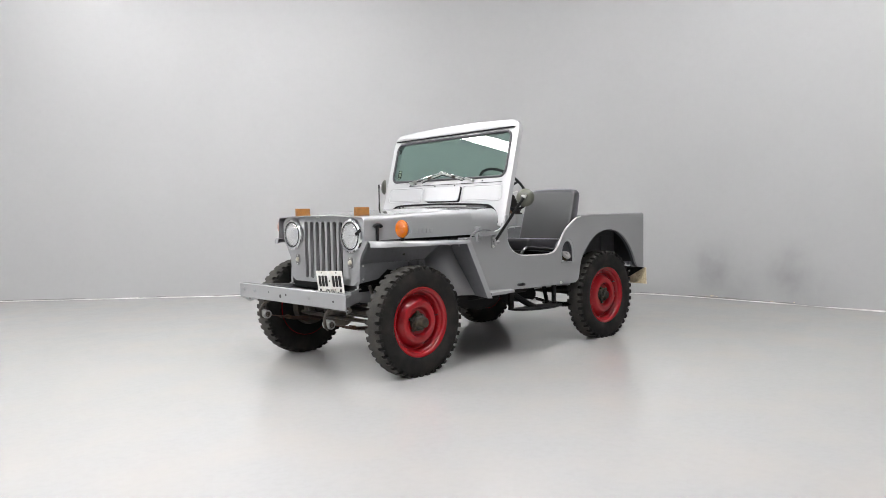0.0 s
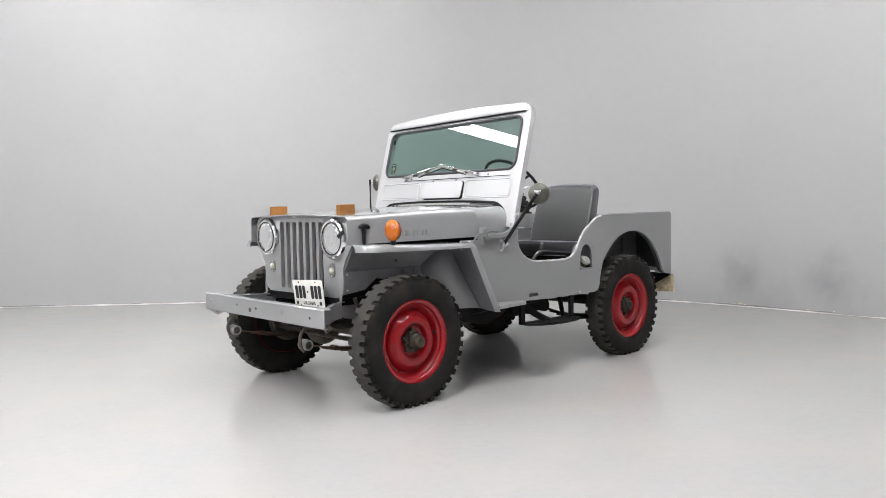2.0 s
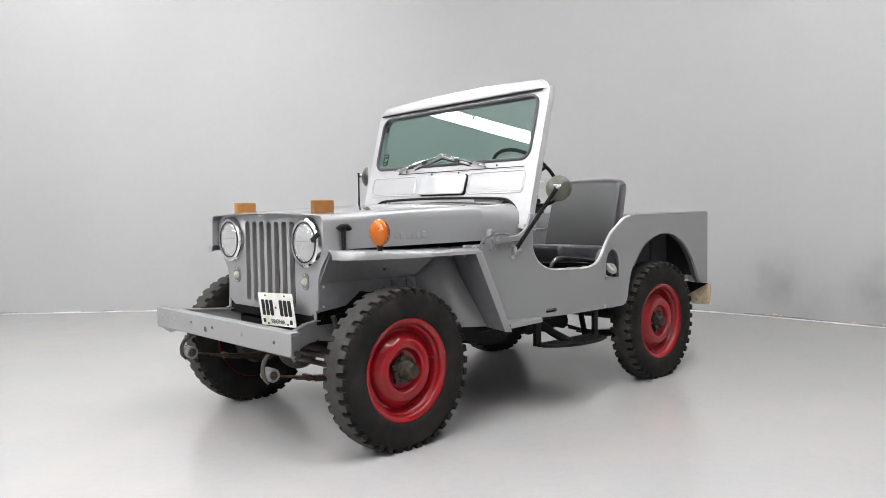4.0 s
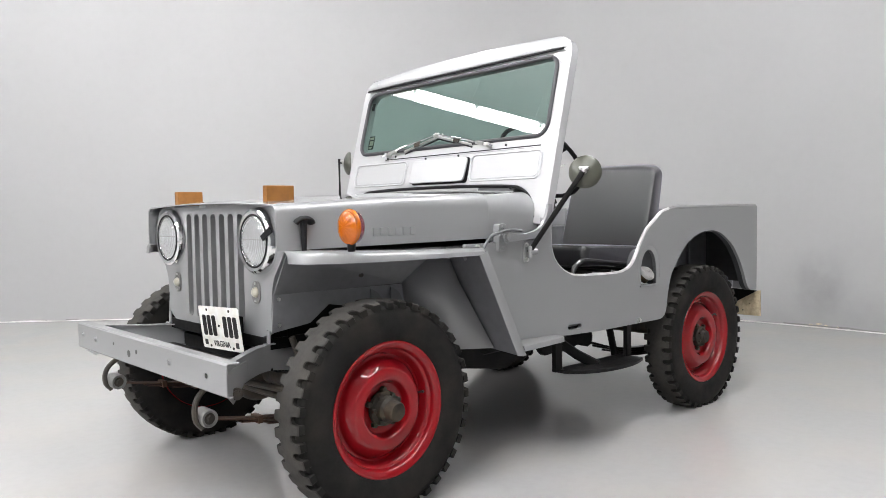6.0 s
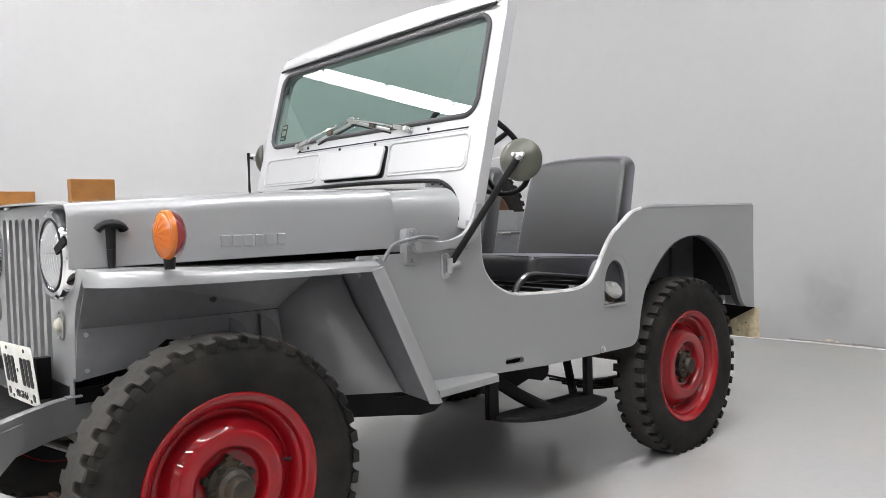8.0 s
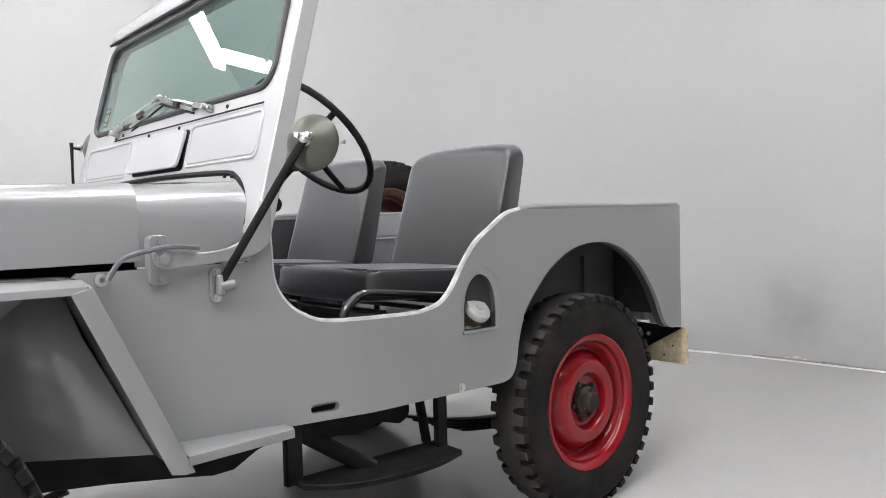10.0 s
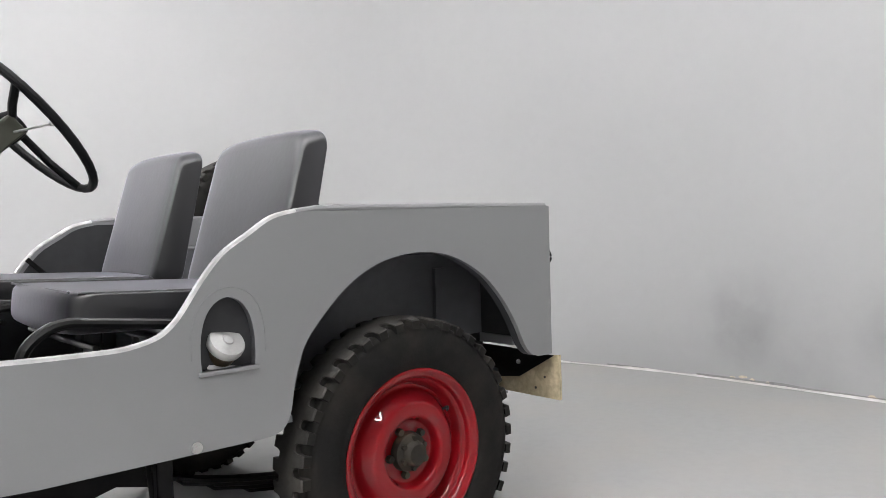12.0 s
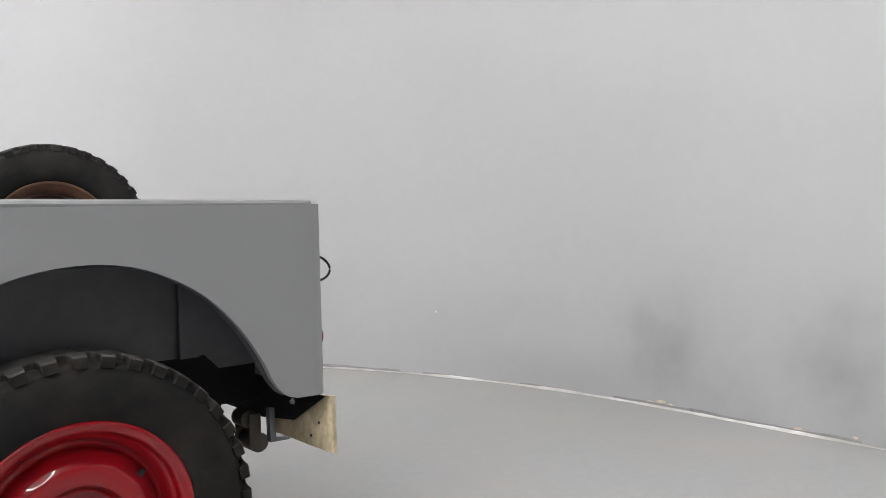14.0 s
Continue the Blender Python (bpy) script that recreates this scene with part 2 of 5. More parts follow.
def lathe(bm, profile, m, seg=48, close=False):
    """Turn (radius, height) about the z axis of m."""
    rings = []
    for r, h in profile:
        if r < 1e-5:
            rings.append([bm.verts.new(m @ Vector((0, 0, h)))])
        else:
            rings.append([bm.verts.new(m @ Vector((r * math.cos(2 * math.pi * i / seg), r * math.sin(2 * math.pi * i / seg), h))) for i in range(seg)])
    pairs = list(zip(rings, rings[1:])) + ([(rings[-1], rings[0])] if close else [])
    for p, q in pairs:
        for i in range(seg):
            j = (i + 1) % seg
            if len(p) == 1 and len(q) == 1:
                continue
            if len(p) == 1:
                bm.faces.new((p[0], q[i], q[j]))
            elif len(q) == 1:
                bm.faces.new((p[i], p[j], q[0]))
            else:
                bm.faces.new((p[i], p[j], q[j], q[i]))


def rounded(points, r, n=5):
    """Round the corners of an open path."""
    pts = [Vector(p) for p in points]
    out = [pts[0]]
    for a, b, c in zip(pts, pts[1:], pts[2:]):
        k = min(r, (a - b).length * 0.45, (c - b).length * 0.45)
        p, q = b + (a - b).normalized() * k, b + (c - b).normalized() * k
        out += [(1 - s) ** 2 * p + 2 * s * (1 - s) * b + s * s * q for s in (i / n for i in range(n + 1))]
    return out + [pts[-1]]


def sweep(bm, points, r, seg=10, flat=1.0, up=(0, 0, 1)):
    """A rod along a path; flat squeezes it to a bar."""
    pts = [Vector(p) for p in points]
    rings = []
    for i, p in enumerate(pts):
        d = (pts[min(i + 1, len(pts) - 1)] - pts[max(i - 1, 0)]).normalized()
        s = d.cross(Vector(up))
        s = (s if s.length > 1e-4 else d.cross(Vector((1, 0, 0)))).normalized()
        w = s.cross(d).normalized()
        rings.append([bm.verts.new(p + r * (math.cos(a) * s * flat + math.sin(a) * w)) for a in (2 * math.pi * k / seg for k in range(seg))])
    for p, q in zip(rings, rings[1:]):
        for i in range(seg):
            bm.faces.new((p[i], p[(i + 1) % seg], q[(i + 1) % seg], q[i]))
    bm.faces.new(rings[0][::-1])
    bm.faces.new(rings[-1])


def strip(bm, rows):
    """A sheet through rows of points."""
    grid = [[bm.verts.new(Vector(p)) for p in row] for row in rows]
    for a, b in zip(grid, grid[1:]):
        for i in range(len(a) - 1):
            bm.faces.new((a[i], a[i + 1], b[i + 1], b[i]))


def thicken(bm, t):
    bmesh.ops.recalc_face_normals(bm, faces=bm.faces)
    bmesh.ops.solidify(bm, geom=bm.faces[:], thickness=t)


def plate(outer, holes=(), thick=0.02, cuts=(), fn=None):
    """A plate cut from an outline with holes, in (u, v), then bent by fn(u, v, w)."""
    bm = bmesh.new()
    edges = []
    for loop in (outer, *holes):
        vs = [bm.verts.new((p[0], p[1], 0)) for p in loop]
        edges += [bm.edges.new((vs[i], vs[(i + 1) % len(vs)])) for i in range(len(vs))]
    bmesh.ops.triangle_fill(bm, use_beauty=True, use_dissolve=False, edges=edges)
    bmesh.ops.dissolve_limit(bm, angle_limit=0.01, verts=bm.verts[:], edges=[e for e in bm.edges if not e.is_boundary], use_dissolve_boundaries=False)
    for c in cuts:
        bmesh.ops.bisect_plane(bm, geom=bm.verts[:] + bm.edges[:] + bm.faces[:], plane_co=(c, 0, 0), plane_no=(1, 0, 0))
    r = bmesh.ops.extrude_face_region(bm, geom=bm.faces[:], use_keep_orig=True)
    for v in r["geom"]:
        if isinstance(v, bmesh.types.BMVert):
            v.co.z = thick
    if fn:
        for v in bm.verts:
            v.co = Vector(fn(v.co.x, v.co.y, v.co.z))
    return bm


def round_rect(u0, u1, v0, v1, r, n=5):
    out = []
    for cu, cv, a in ((u1 - r, v1 - r, 0), (u0 + r, v1 - r, 90), (u0 + r, v0 + r, 180), (u1 - r, v0 + r, 270)):
        out += [(cu + r * math.cos(radians(a + 90 * i / n)), cv + r * math.sin(radians(a + 90 * i / n))) for i in range(n + 1)]
    return out


def thing(name, label, category, place=(0, 0, 0), group="", kind=""):
    ob = new(name)
    ob.location = place
    ob.empty_display_size = 0.1
    return tagged(ob, label, category, group, kind)


def eased(pts, n=4):
    """A smooth path through the points (Catmull-Rom)."""
    v = [Vector(p) for p in pts]
    v = [2 * v[0] - v[1]] + v + [2 * v[-1] - v[-2]]
    out = []
    for a, b, c, d in zip(v, v[1:], v[2:], v[3:]):
        for i in range(n):
            q = i / n
            out.append(tuple(0.5 * (2 * b + (c - a) * q + (2 * a - 5 * b + 4 * c - d) * q * q + (3 * b - a - 3 * c + d) * q ** 3)))
    return out + [tuple(v[-2])]


def bolt(name, at, way, r, parent, mat=None, h=0.008):
    bm = bmesh.new()
    a, d = Vector(at), Vector(way).normalized()
    disc(bm, a - d * 0.004, a + d * 0.002, r * 1.4, seg=14)
    disc(bm, a, a + d * h, r, r * 0.92, seg=6)
    return part(name, bm, mat or ZINC, parent)


# ---------------------------------------------------------------- the room
def room():
    # wall plan: straight, a wide rounded corner, straight again
    cx, cy, R = 0.0, -0.22, 5.0
    plan = [(5.0, -8.0), (5.0, cy)]
    plan += [(cx + R * math.cos(radians(a)), cy + R * math.sin(radians(a))) for a in range(2, 29, 2)]
    R2 = 1.2
    cx, cy = plan[-1][0] - R2 * math.cos(radians(28)), plan[-1][1] - R2 * math.sin(radians(28))
    plan += [(cx + R2 * math.cos(radians(a)), cy + R2 * math.sin(radians(a))) for a in range(30, 51, 2)]
    a = radians(50)
    end = plan[-1]
    plan.append((end[0] - math.sin(a) * 9.5, end[1] + math.cos(a) * 9.5))
    far = plan[-1]
    H = 4.85

    def wall(name, pts, label):
        bm = bmesh.new()
        strip(bm, [[(x, y, -0.05) for x, y in pts], [(x, y, H + 0.05) for x, y in pts]])
        r = bmesh.ops.extrude_face_region(bm, geom=bm.faces[:])
        pts2 = [Vector((x, y, 0)) for x, y in pts]
        nor = []
        for i in range(len(pts2)):
            d = (pts2[min(i + 1, len(pts2) - 1)] - pts2[max(i - 1, 0)]).normalized()
            nrm = Vector((d.y, -d.x, 0))
            nor.append(nrm if nrm.dot(pts2[i]) > 0 else -nrm)
        for v in r["geom"]:
            if isinstance(v, bmesh.types.BMVert):
                k = min(range(len(pts2)), key=lambda i: (pts2[i].x - v.co.x) ** 2 + (pts2[i].y - v.co.y) ** 2)
                v.co += nor[k] * 0.15
        ob = part(name, bm, WALL, smooth=30)
        return tagged(ob, label, "wall", kind="structure")

    wall("wall_east", plan, "smooth matt grey painted studio wall with a rounded corner")
    wall("wall_north", [far, (-8.0, far[1])], "plain grey painted studio wall")
    wall("wall_west", [(-8.0, far[1]), (-8.0, -8.0)], "plain grey painted studio wall")
    wall("wall_south", [(-8.0, -8.0), (5.0, -8.0)], "plain grey painted studio wall")
    bm = bmesh.new()
    box(bm, -8.3, 5.4, -8.3, far[1] + 0.3, -0.2, 0.0)
    tagged(part("floor", bm, FLOOR, smooth=0), "glossy light grey painted concrete floor", "floor", kind="structure")
    bm = bmesh.new()
    box(bm, -8.3, 5.4, -8.3, far[1] + 0.3, H, H + 0.2)
    tagged(part("ceiling", bm, CEILING, smooth=0), "plain pale ceiling", "ceiling", kind="structure")
    # ragged sealant line where wall meets floor
    bm = bmesh.new()
    fine = []
    for (x0, y0), (x1, y1) in zip(plan, plan[1:]):
        k = max(1, int(math.hypot(x1 - x0, y1 - y0) / 0.06))
        fine += [(x0 + (x1 - x0) * i / k, y0 + (y1 - y0) * i / k) for i in range(k)]
    lo, hi, up = [], [], []
    for i, (x, y) in enumerate(fine):
        x2, y2 = fine[min(i + 1, len(fine) - 1)]
        x1, y1 = fine[max(i - 1, 0)]
        d = Vector((x2 - x1, y2 - y1, 0)).normalized()
        inw = Vector((-d.y, d.x, 0))
        k = noise.noise(Vector((x * 3.1, y * 3.1, 0.4))) + 0.5 * noise.noise(Vector((x * 11, y * 11, 2)))
        p = Vector((x, y, 0))
        lo.append(p + inw * (0.022 + 0.016 * k) + Vector((0, 0, 0.002)))
        hi.append(p + inw * 0.006 + Vector((0, 0, 0.006 + 0.004 * k)))
        up.append(p + inw * 0.002 + Vector((0, 0, 0.011 + 0.010 * k)))
    strip(bm, [lo, hi, up])
    trim = tagged(part("trim", bm, CAULK), "ragged dirty white sealant line along the wall foot", "trim", kind="structure")
    # broken grime line just above the sealant
    bm = bmesh.new()
    run = []
    for i, (x, y) in enumerate(fine):
        x2, y2 = fine[min(i + 1, len(fine) - 1)]
        x1, y1 = fine[max(i - 1, 0)]
        d = Vector((x2 - x1, y2 - y1, 0)).normalized()
        p = Vector((x, y, 0)) + Vector((-d.y, d.x, 0)) * 0.003
        k = noise.noise(Vector((x * 1.7, y * 1.7, 5.0))) + 0.6 * noise.noise(Vector((x * 6.5, y * 6.5, 8.0)))
        if k > -0.12:
            run.append([p + Vector((0, 0, 0.010)), p + Vector((0, 0, 0.017 + 0.012 * (k + 0.12)))])
        if (k <= -0.12 or i == len(fine) - 1) and run:
            if len(run) > 1:
                strip(bm, run)
            run = []
    part("grime_line", bm, DIRT, trim, "thin broken line of grey grime", smooth=0)
    # knocked paint showing filler, low on the wall, and one stray fleck
    rng = random.Random(4)
    for y, z, w in ((-0.16, 0.032, 0.030), (-0.22, 0.022, 0.018), (-0.10, 0.020, 0.020), (-0.31, 0.018, 0.012), (-0.86, 0.018, 0.025), (-1.10, 0.028, 0.010)):
        bm = bmesh.new()
        bm.faces.new([bm.verts.new((4.997, y + w * math.cos(a) * (0.7 + 0.5 * rng.random()), z + 0.009 * math.sin(a) * (0.6 + 0.6 * rng.random()))) for a in (2 * math.pi * j / 9 for j in range(9))])
        part("paint_chip", bm, CHIP, trim, smooth=0)
    bm = bmesh.new()
    disc(bm, (4.758, 1.30, 0.41), (4.751, 1.30, 0.41), 0.006, seg=8)
    part("paint_chip", bm, CAULK, trim)


# ---------------------------------------------------------------- ceiling lamps, some rows added as fill
def strip_light(m, tube, tray, label, w=1.6, k=1.0):
    ob = thing("ceiling_light", label, "ceiling light", group="strip lights in a square")
    ob.matrix_basis = m
    bm = bmesh.new()
    box(bm, -0.395 * k, 0.395 * k, -0.018, 0.018, 0.085, 0.11)
    disc(bm, (0.30 * k, 0, 0.10), (0.30 * k, 0, 0.80), 0.004, seg=8)
    part("housing", bm, CEILING, ob, bevel=0.004)
    bm = bmesh.new()
    box(bm, -0.372 * k, 0.372 * k, -0.034 * w, 0.034 * w, 0.022, 0.084)
    part("diffuser", bm, tube, ob, bevel=0.015)
    bm = bmesh.new()
    box(bm, -0.393 * k, 0.393 * k, -0.044 * w, 0.044 * w, -0.028, 0.020)
    part("tray", bm, tray, ob, "dimmer translucent lower tray", bevel=0.012)
    return ob


def lamps():
    u, v = Vector((-0.6, -0.8, 0)), Vector((0.8, -0.6, 0))
    L = 0.79
    n = 8
    c0 = Vector((-1.00, 5.35, 0))
    side = n * L
    # Last three rows are unseen, added as fill for jeep, walls and floor.
    # The third row runs four lamps past the square, added for the left wall.
    rows = [(c0 + u * 0.41, u, n), (Vector((-1.05, 5.70, 0)), Vector((0.71, -0.704, 0)), 2), (c0 + u * side - v * (4 * L), v, n + 4), (c0 + v * side, u, n), (Vector((-2.7, -1.65, 0)), Vector((0.997, 0.07, 0)), 9), (c0 + u * (side + 1.6) - v * (3 * L), v, n), (Vector((-6.6, -5.5, 0)), Vector((0, 1, 0)), 12), (Vector((-1.9, 1.95, 0)), Vector((1, 0, 0)), 4)]
    first, dim = None, None
    for start, d, count in rows:
        ang = math.degrees(math.atan2(d.y, d.x))
        for i in range(count):
            p = start + d * (L * (i + 0.5))
            if p.x > (3.5 if p.y < -1 else 2.7):
                continue
            m = pose(p.x, p.y, LAMP_Z, 0, 0, ang)
            # Strips near the wall are set weaker to leave no hot spot.
            near_wall = 4.44 - 0.64 * p.x - 0.77 * p.y < 2.1
            if near_wall:
                dim = copy_thing(dim, m) if dim else strip_light(m, DIM_GLOW, DIM_TRAY_GLOW, "dimmed white fluorescent strip light near the wall")
            else:
                first = copy_thing(first, m) if first else strip_light(m, TUBE_GLOW, TRAY_GLOW, "white fluorescent strip light under the ceiling, in main and fill rows")
    p = c0 + u * 0.12
    strip_light(pose(p.x, p.y, LAMP_Z, 0, 0, math.degrees(math.atan2(u.y, u.x))), DIM_GLOW, DIM_TRAY_GLOW, "short dimmed fluorescent strip light near the wall", k=0.70)


room()
lamps()

# ---------------------------------------------------------------- the jeep
jeep = thing("jeep", "silver-grey vintage open jeep with red wheels and no roof", "car")


# ---- wheels
TYRE_R = 0.372


def tyre_mesh():
    bm = bmesh.new()
    half = [(0.226, 0.062), (0.236, 0.074), (0.262, 0.083), (0.295, 0.086), (0.322, 0.083), (0.340, 0.079), (0.350, 0.070), (0.354, 0.060), (0.355, 0.050), (0.357, 0.046), (0.3685, 0.043), (0.3700, 0.015), (0.3702, 0.0)]
    prof = half + [(r, -h) for r, h in half[-2::-1]]
    lathe(bm, [(q if q < 0.357 else 0.357, h) for q, h in prof], Matrix.Diagonal((1, 1, 0.87, 1)), seg=72)
    return bm


def tread_mesh():
    """Two staggered halves, each a band whose edge is cut by round-ended notches."""
    bm = bmesh.new()
    n = 40
    period = [(0.0, 0.081), (0.23, 0.081), (0.265, 0.078), (0.275, 0.056), (0.315, 0.045), (0.39, 0.039), (0.5, 0.037), (0.61, 0.039), (0.685, 0.045), (0.725, 0.056), (0.735, 0.078), (0.77, 0.081)]
    for side in (1, -1):
        cols = []
        for i in range(n):
            for f, h in period:
                a = 2 * math.pi * (i + f + (0.5 if side < 0 else 0.0)) / n
                lug = h > 0.07
                rt = 0.3722 - max(0.0, h - 0.04) * 0.10
                sec = [(0.3722, 0.0), (0.3720, 0.036), (rt, h - 0.004), (rt - 0.004, h), (0.343 if lug else 0.347, h + 0.002 if lug else h + 0.004)]
                cols.append([bm.verts.new((q * math.cos(a), q * math.sin(a), side * z * 0.87)) for q, z in sec])
        for p, q in zip(cols, cols[1:] + cols[:1]):
            for j in range(4):
                bm.faces.new((p[j], p[j + 1], q[j + 1], q[j]))
    return bm


def wheel(at, out, spin, spare=False, front=False):
    """out: +1 or -1, the way along y that the wheel's face looks."""
    # local z of the wheel is its outward axle
    m = Matrix.Translation(at) @ pose(0, 0, 0, 90 if out < 0 else -90, 0, 0) @ pose(0, 0, 0, 0, 0, spin)
    bm = bmesh.new()
    prof = [(0.048, 0.018), (0.080, 0.018), (0.088, 0.023), (0.0935, 0.038), (0.098, 0.0475), (0.105, 0.0520), (0.118, 0.0530), (0.130, 0.0520), (0.138, 0.0490), (0.146, 0.0420), (0.154, 0.0338), (0.162, 0.0250), (0.168, 0.0170), (0.1715, 0.011), (0.177, 0.007), (0.186, 0.005)]
    lathe(bm, eased(prof, 3), Matrix(), seg=64)
    thicken(bm, 0.004)
    paint = RED_OLD if spare else RED
    body = part("wheel", bm, paint, jeep, "rust-stained red spare wheel" if spare else "glossy red painted steel disc wheel", smooth=70)
    body.matrix_basis = m
    bm = bmesh.new()
    lathe(bm, eased([(0.178, -0.004), (0.183, 0.007), (0.188, 0.018), (0.194, 0.0285), (0.2000, 0.035), (0.2045, 0.039), (0.2065, 0.048), (0.211, 0.0555), (0.219, 0.0615), (0.2265, 0.0655), (0.232, 0.0655), (0.2345, 0.061), (0.229, 0.050),
               (0.208, 0.036), (0.200, 0.0), (0.208, -0.036), (0.2285, -0.061), (0.222, -0.064), (0.210, -0.05), (0.19, -0.03), (0.186, 0.0)], 2), Matrix(), seg=64)
    part("rim", bm, RUST_RIM if spare else paint, body, "bare rusty rim" if spare else "", smooth=70)
    down = (m.inverted().to_3x3() @ Vector((0, 0, -1))).normalized()
    for name, bm, mat, label in (("tyre", tyre_mesh(), RUBBER, "black rubber tyre with smooth dusty sidewalls"), ("tread", tread_mesh(), TREAD, "worn greyish tread of staggered rubber blocks")):
        if not spare:
            # the tyre sits flat on the floor
            for v in bm.verts:
                low = v.co.dot(down) - (at[2] - 0.0005)
                if low > 0:
                    v.co -= down * low
        ob = part(name, bm, mat, body, label)
        if name == "tread":
            ob.data.materials.append(RUBBER)
            for p in ob.data.polygons:
                if math.hypot(p.center.x, p.center.y) < 0.3655:
                    p.material_index = 1
    if spare:
        return body
    bm = bmesh.new()
    if front:
        lathe(bm, [(0.062, 0.022), (0.060, 0.036), (0.046, 0.040), (0.044, 0.062), (0.035, 0.072), (0.034, 0.100), (0.029, 0.107), (0.0, 0.108)], Matrix(), seg=20)
        for i in range(6):
            a = 2 * math.pi * i / 6
            disc(bm, (0.051 * math.cos(a), 0.051 * math.sin(a), 0.036), (0.051 * math.cos(a), 0.051 * math.sin(a), 0.050), 0.009, seg=6)
    else:
        lathe(bm, [(0.056, 0.018), (0.052, 0.040), (0.036, 0.050), (0.034, 0.062), (0.028, 0.070), (0.0, 0.072)], Matrix(), seg=20)
        for i in range(6):
            a = 2 * math.pi * i / 6
            disc(bm, (0.041 * math.cos(a), 0.041 * math.sin(a), 0.044), (0.041 * math.cos(a), 0.041 * math.sin(a), 0.056), 0.007, seg=6)
    # Brake drum widened to the rim, a black disc for the shade inside.
    drum = bmesh.new()
    lathe(drum, [(0.0, -0.068), (0.224, -0.067), (0.226, -0.058), (0.190, -0.045), (0.0, -0.045)], Matrix(), seg=40)
    part("brake_drum", drum, BLACK, body, "black brake drum, widened as shade behind the rim")
    part("hub", bm, HUB, body, "greasy dark iron wheel hub")
    for i in range(5):
        a = 2 * math.pi * i / 5 + 0.3
        bm = bmesh.new()
        disc(bm, (0.064 * math.cos(a), 0.064 * math.sin(a), 0.014), (0.064 * math.cos(a), 0.064 * math.sin(a), 0.034), 0.0120, 0.0100, seg=6)
        part("lug_nut", bm, HUB, body)
    bm = bmesh.new()
    sweep(bm, rounded([(0.150, 0.03, 0.030), (0.168, 0.034, 0.044), (0.150, 0.035, 0.058)], 0.01), 0.004, seg=8)
    part("valve", bm, GASKET, body)
    return body


for x, y, fr in ((-0.038, -0.665, True), (-0.030, 0.690, True), (2.040, -0.684, False), (2.040, 0.684, False)):
    wheel((x, y, 0.362 if fr else 0.356), 1 if y > 0 else -1, 13 * x + 40 * (y > 0), front=fr)


# ---- tub sides
def side_y(u):
    return -0.755 if u > 1.1 else -0.755 + (1.1 - u) * 0.165


REAR, RC = 2.588, 0.038


def side_map(s):
    def fn(u, v, w):
        if u <= REAR:
            x, y, nx, ny = u, side_y(u), 0.0, 1.0
        else:
            a = (u - REAR) / RC
            if a < math.pi / 2:
                x, y = REAR + RC * math.sin(a), -0.755 + RC * (1 - math.cos(a))
                nx, ny = -math.sin(a), math.cos(a)
            else:
                x, y, nx, ny = REAR + RC, -0.755 + RC + (u - REAR - RC * math.pi / 2), -1.0, 0.0
        return (x + nx * w, s * -(y + ny * w), v) if s > 0 else (x + nx * w, y + ny * w, v)
    return fn


ARCH = [(1.575, 0.4965), (1.600, 0.4985), (1.624, 0.506), (1.642, 0.524), (1.653, 0.552), (1.662, 0.60), (1.676, 0.650), (1.701, 0.709), (1.762, 0.777), (1.83, 0.836), (1.92, 0.882), (2.02, 0.903), (2.12, 0.902),
        (2.21, 0.878), (2.31, 0.822), (2.39, 0.742), (2.440, 0.668), (2.468, 0.614), (2.487, 0.586), (2.508, 0.567), (2.536, 0.558)]
DOOR = [(1.69, 1.020), (1.62, 1.004), (1.56, 0.968), (1.495, 0.926), (1.445, 0.870), (1.406, 0.815), (1.380, 0.783), (1.345, 0.757), (1.295, 0.743), (1.24, 0.738),
        (1.10, 0.740), (0.99, 0.743), (0.94, 0.755), (0.89, 0.785), (0.858, 0.825), (0.843, 0.87), (0.840, 0.93), (0.836, 0.995)]


ARCH, DOOR = eased(ARCH), eased(DOOR)


POCKET = [(1.434, 0.672)] + eased([(1.432, 0.70), (1.434, 0.745), (1.445, 0.788), (1.467, 0.819), (1.499, 0.832), (1.531, 0.819), (1.552, 0.788), (1.562, 0.745), (1.564, 0.70)]) + [(1.562, 0.672)]


def tub_side(s):
    outer = [(0.60, 0.498)] + ARCH + [(REAR, 0.556), (REAR + 0.06, 0.556), (REAR + 0.17, 0.556), (REAR + 0.17, 1.028), (REAR, 1.028)] + DOOR + [(0.80, 0.995), (0.79, 0.905), (0.42, 0.900), (0.40, 0.88)]
    holes = []
    if s < 0:
        holes.append(POCKET)
        holes.append(round_rect(0.928, 1.004, 0.519, 0.541, 0.010))
    cuts = [0.6, 0.84, 1.0, 1.1, REAR] + [REAR + RC * math.pi / 2 * i / 6 for i in range(1, 7)]
    bm = plate(outer, holes, 0.018, cuts, side_map(s))
    return part("side_panel", bm, PAINT, jeep, "silver-grey painted steel body side", bevel=0.004)


left, right = tub_side(-1), tub_side(1)

# rolled bead round the door opening
for s in (-1, 1):
    fn = side_map(s)
    bm = bmesh.new()
    sweep(bm, [fn(u, v, 0.010) for u, v in DOOR], 0.0092, seg=8)
    part("edge_bead", bm, WORN, left if s < 0 else right, "bright worn edge of the door opening")
    bm = bmesh.new()
    sweep(bm, [fn(u, z, 0.009) for u, z in ((1.685, 1.019), (1.74, 1.026), (1.80, 1.0285), (2.0, 1.0285), (2.3, 1.0285), (REAR, 1.0285))], 0.0091, seg=8)
    part("top_rail", bm, PAINT, left if s < 0 else right)

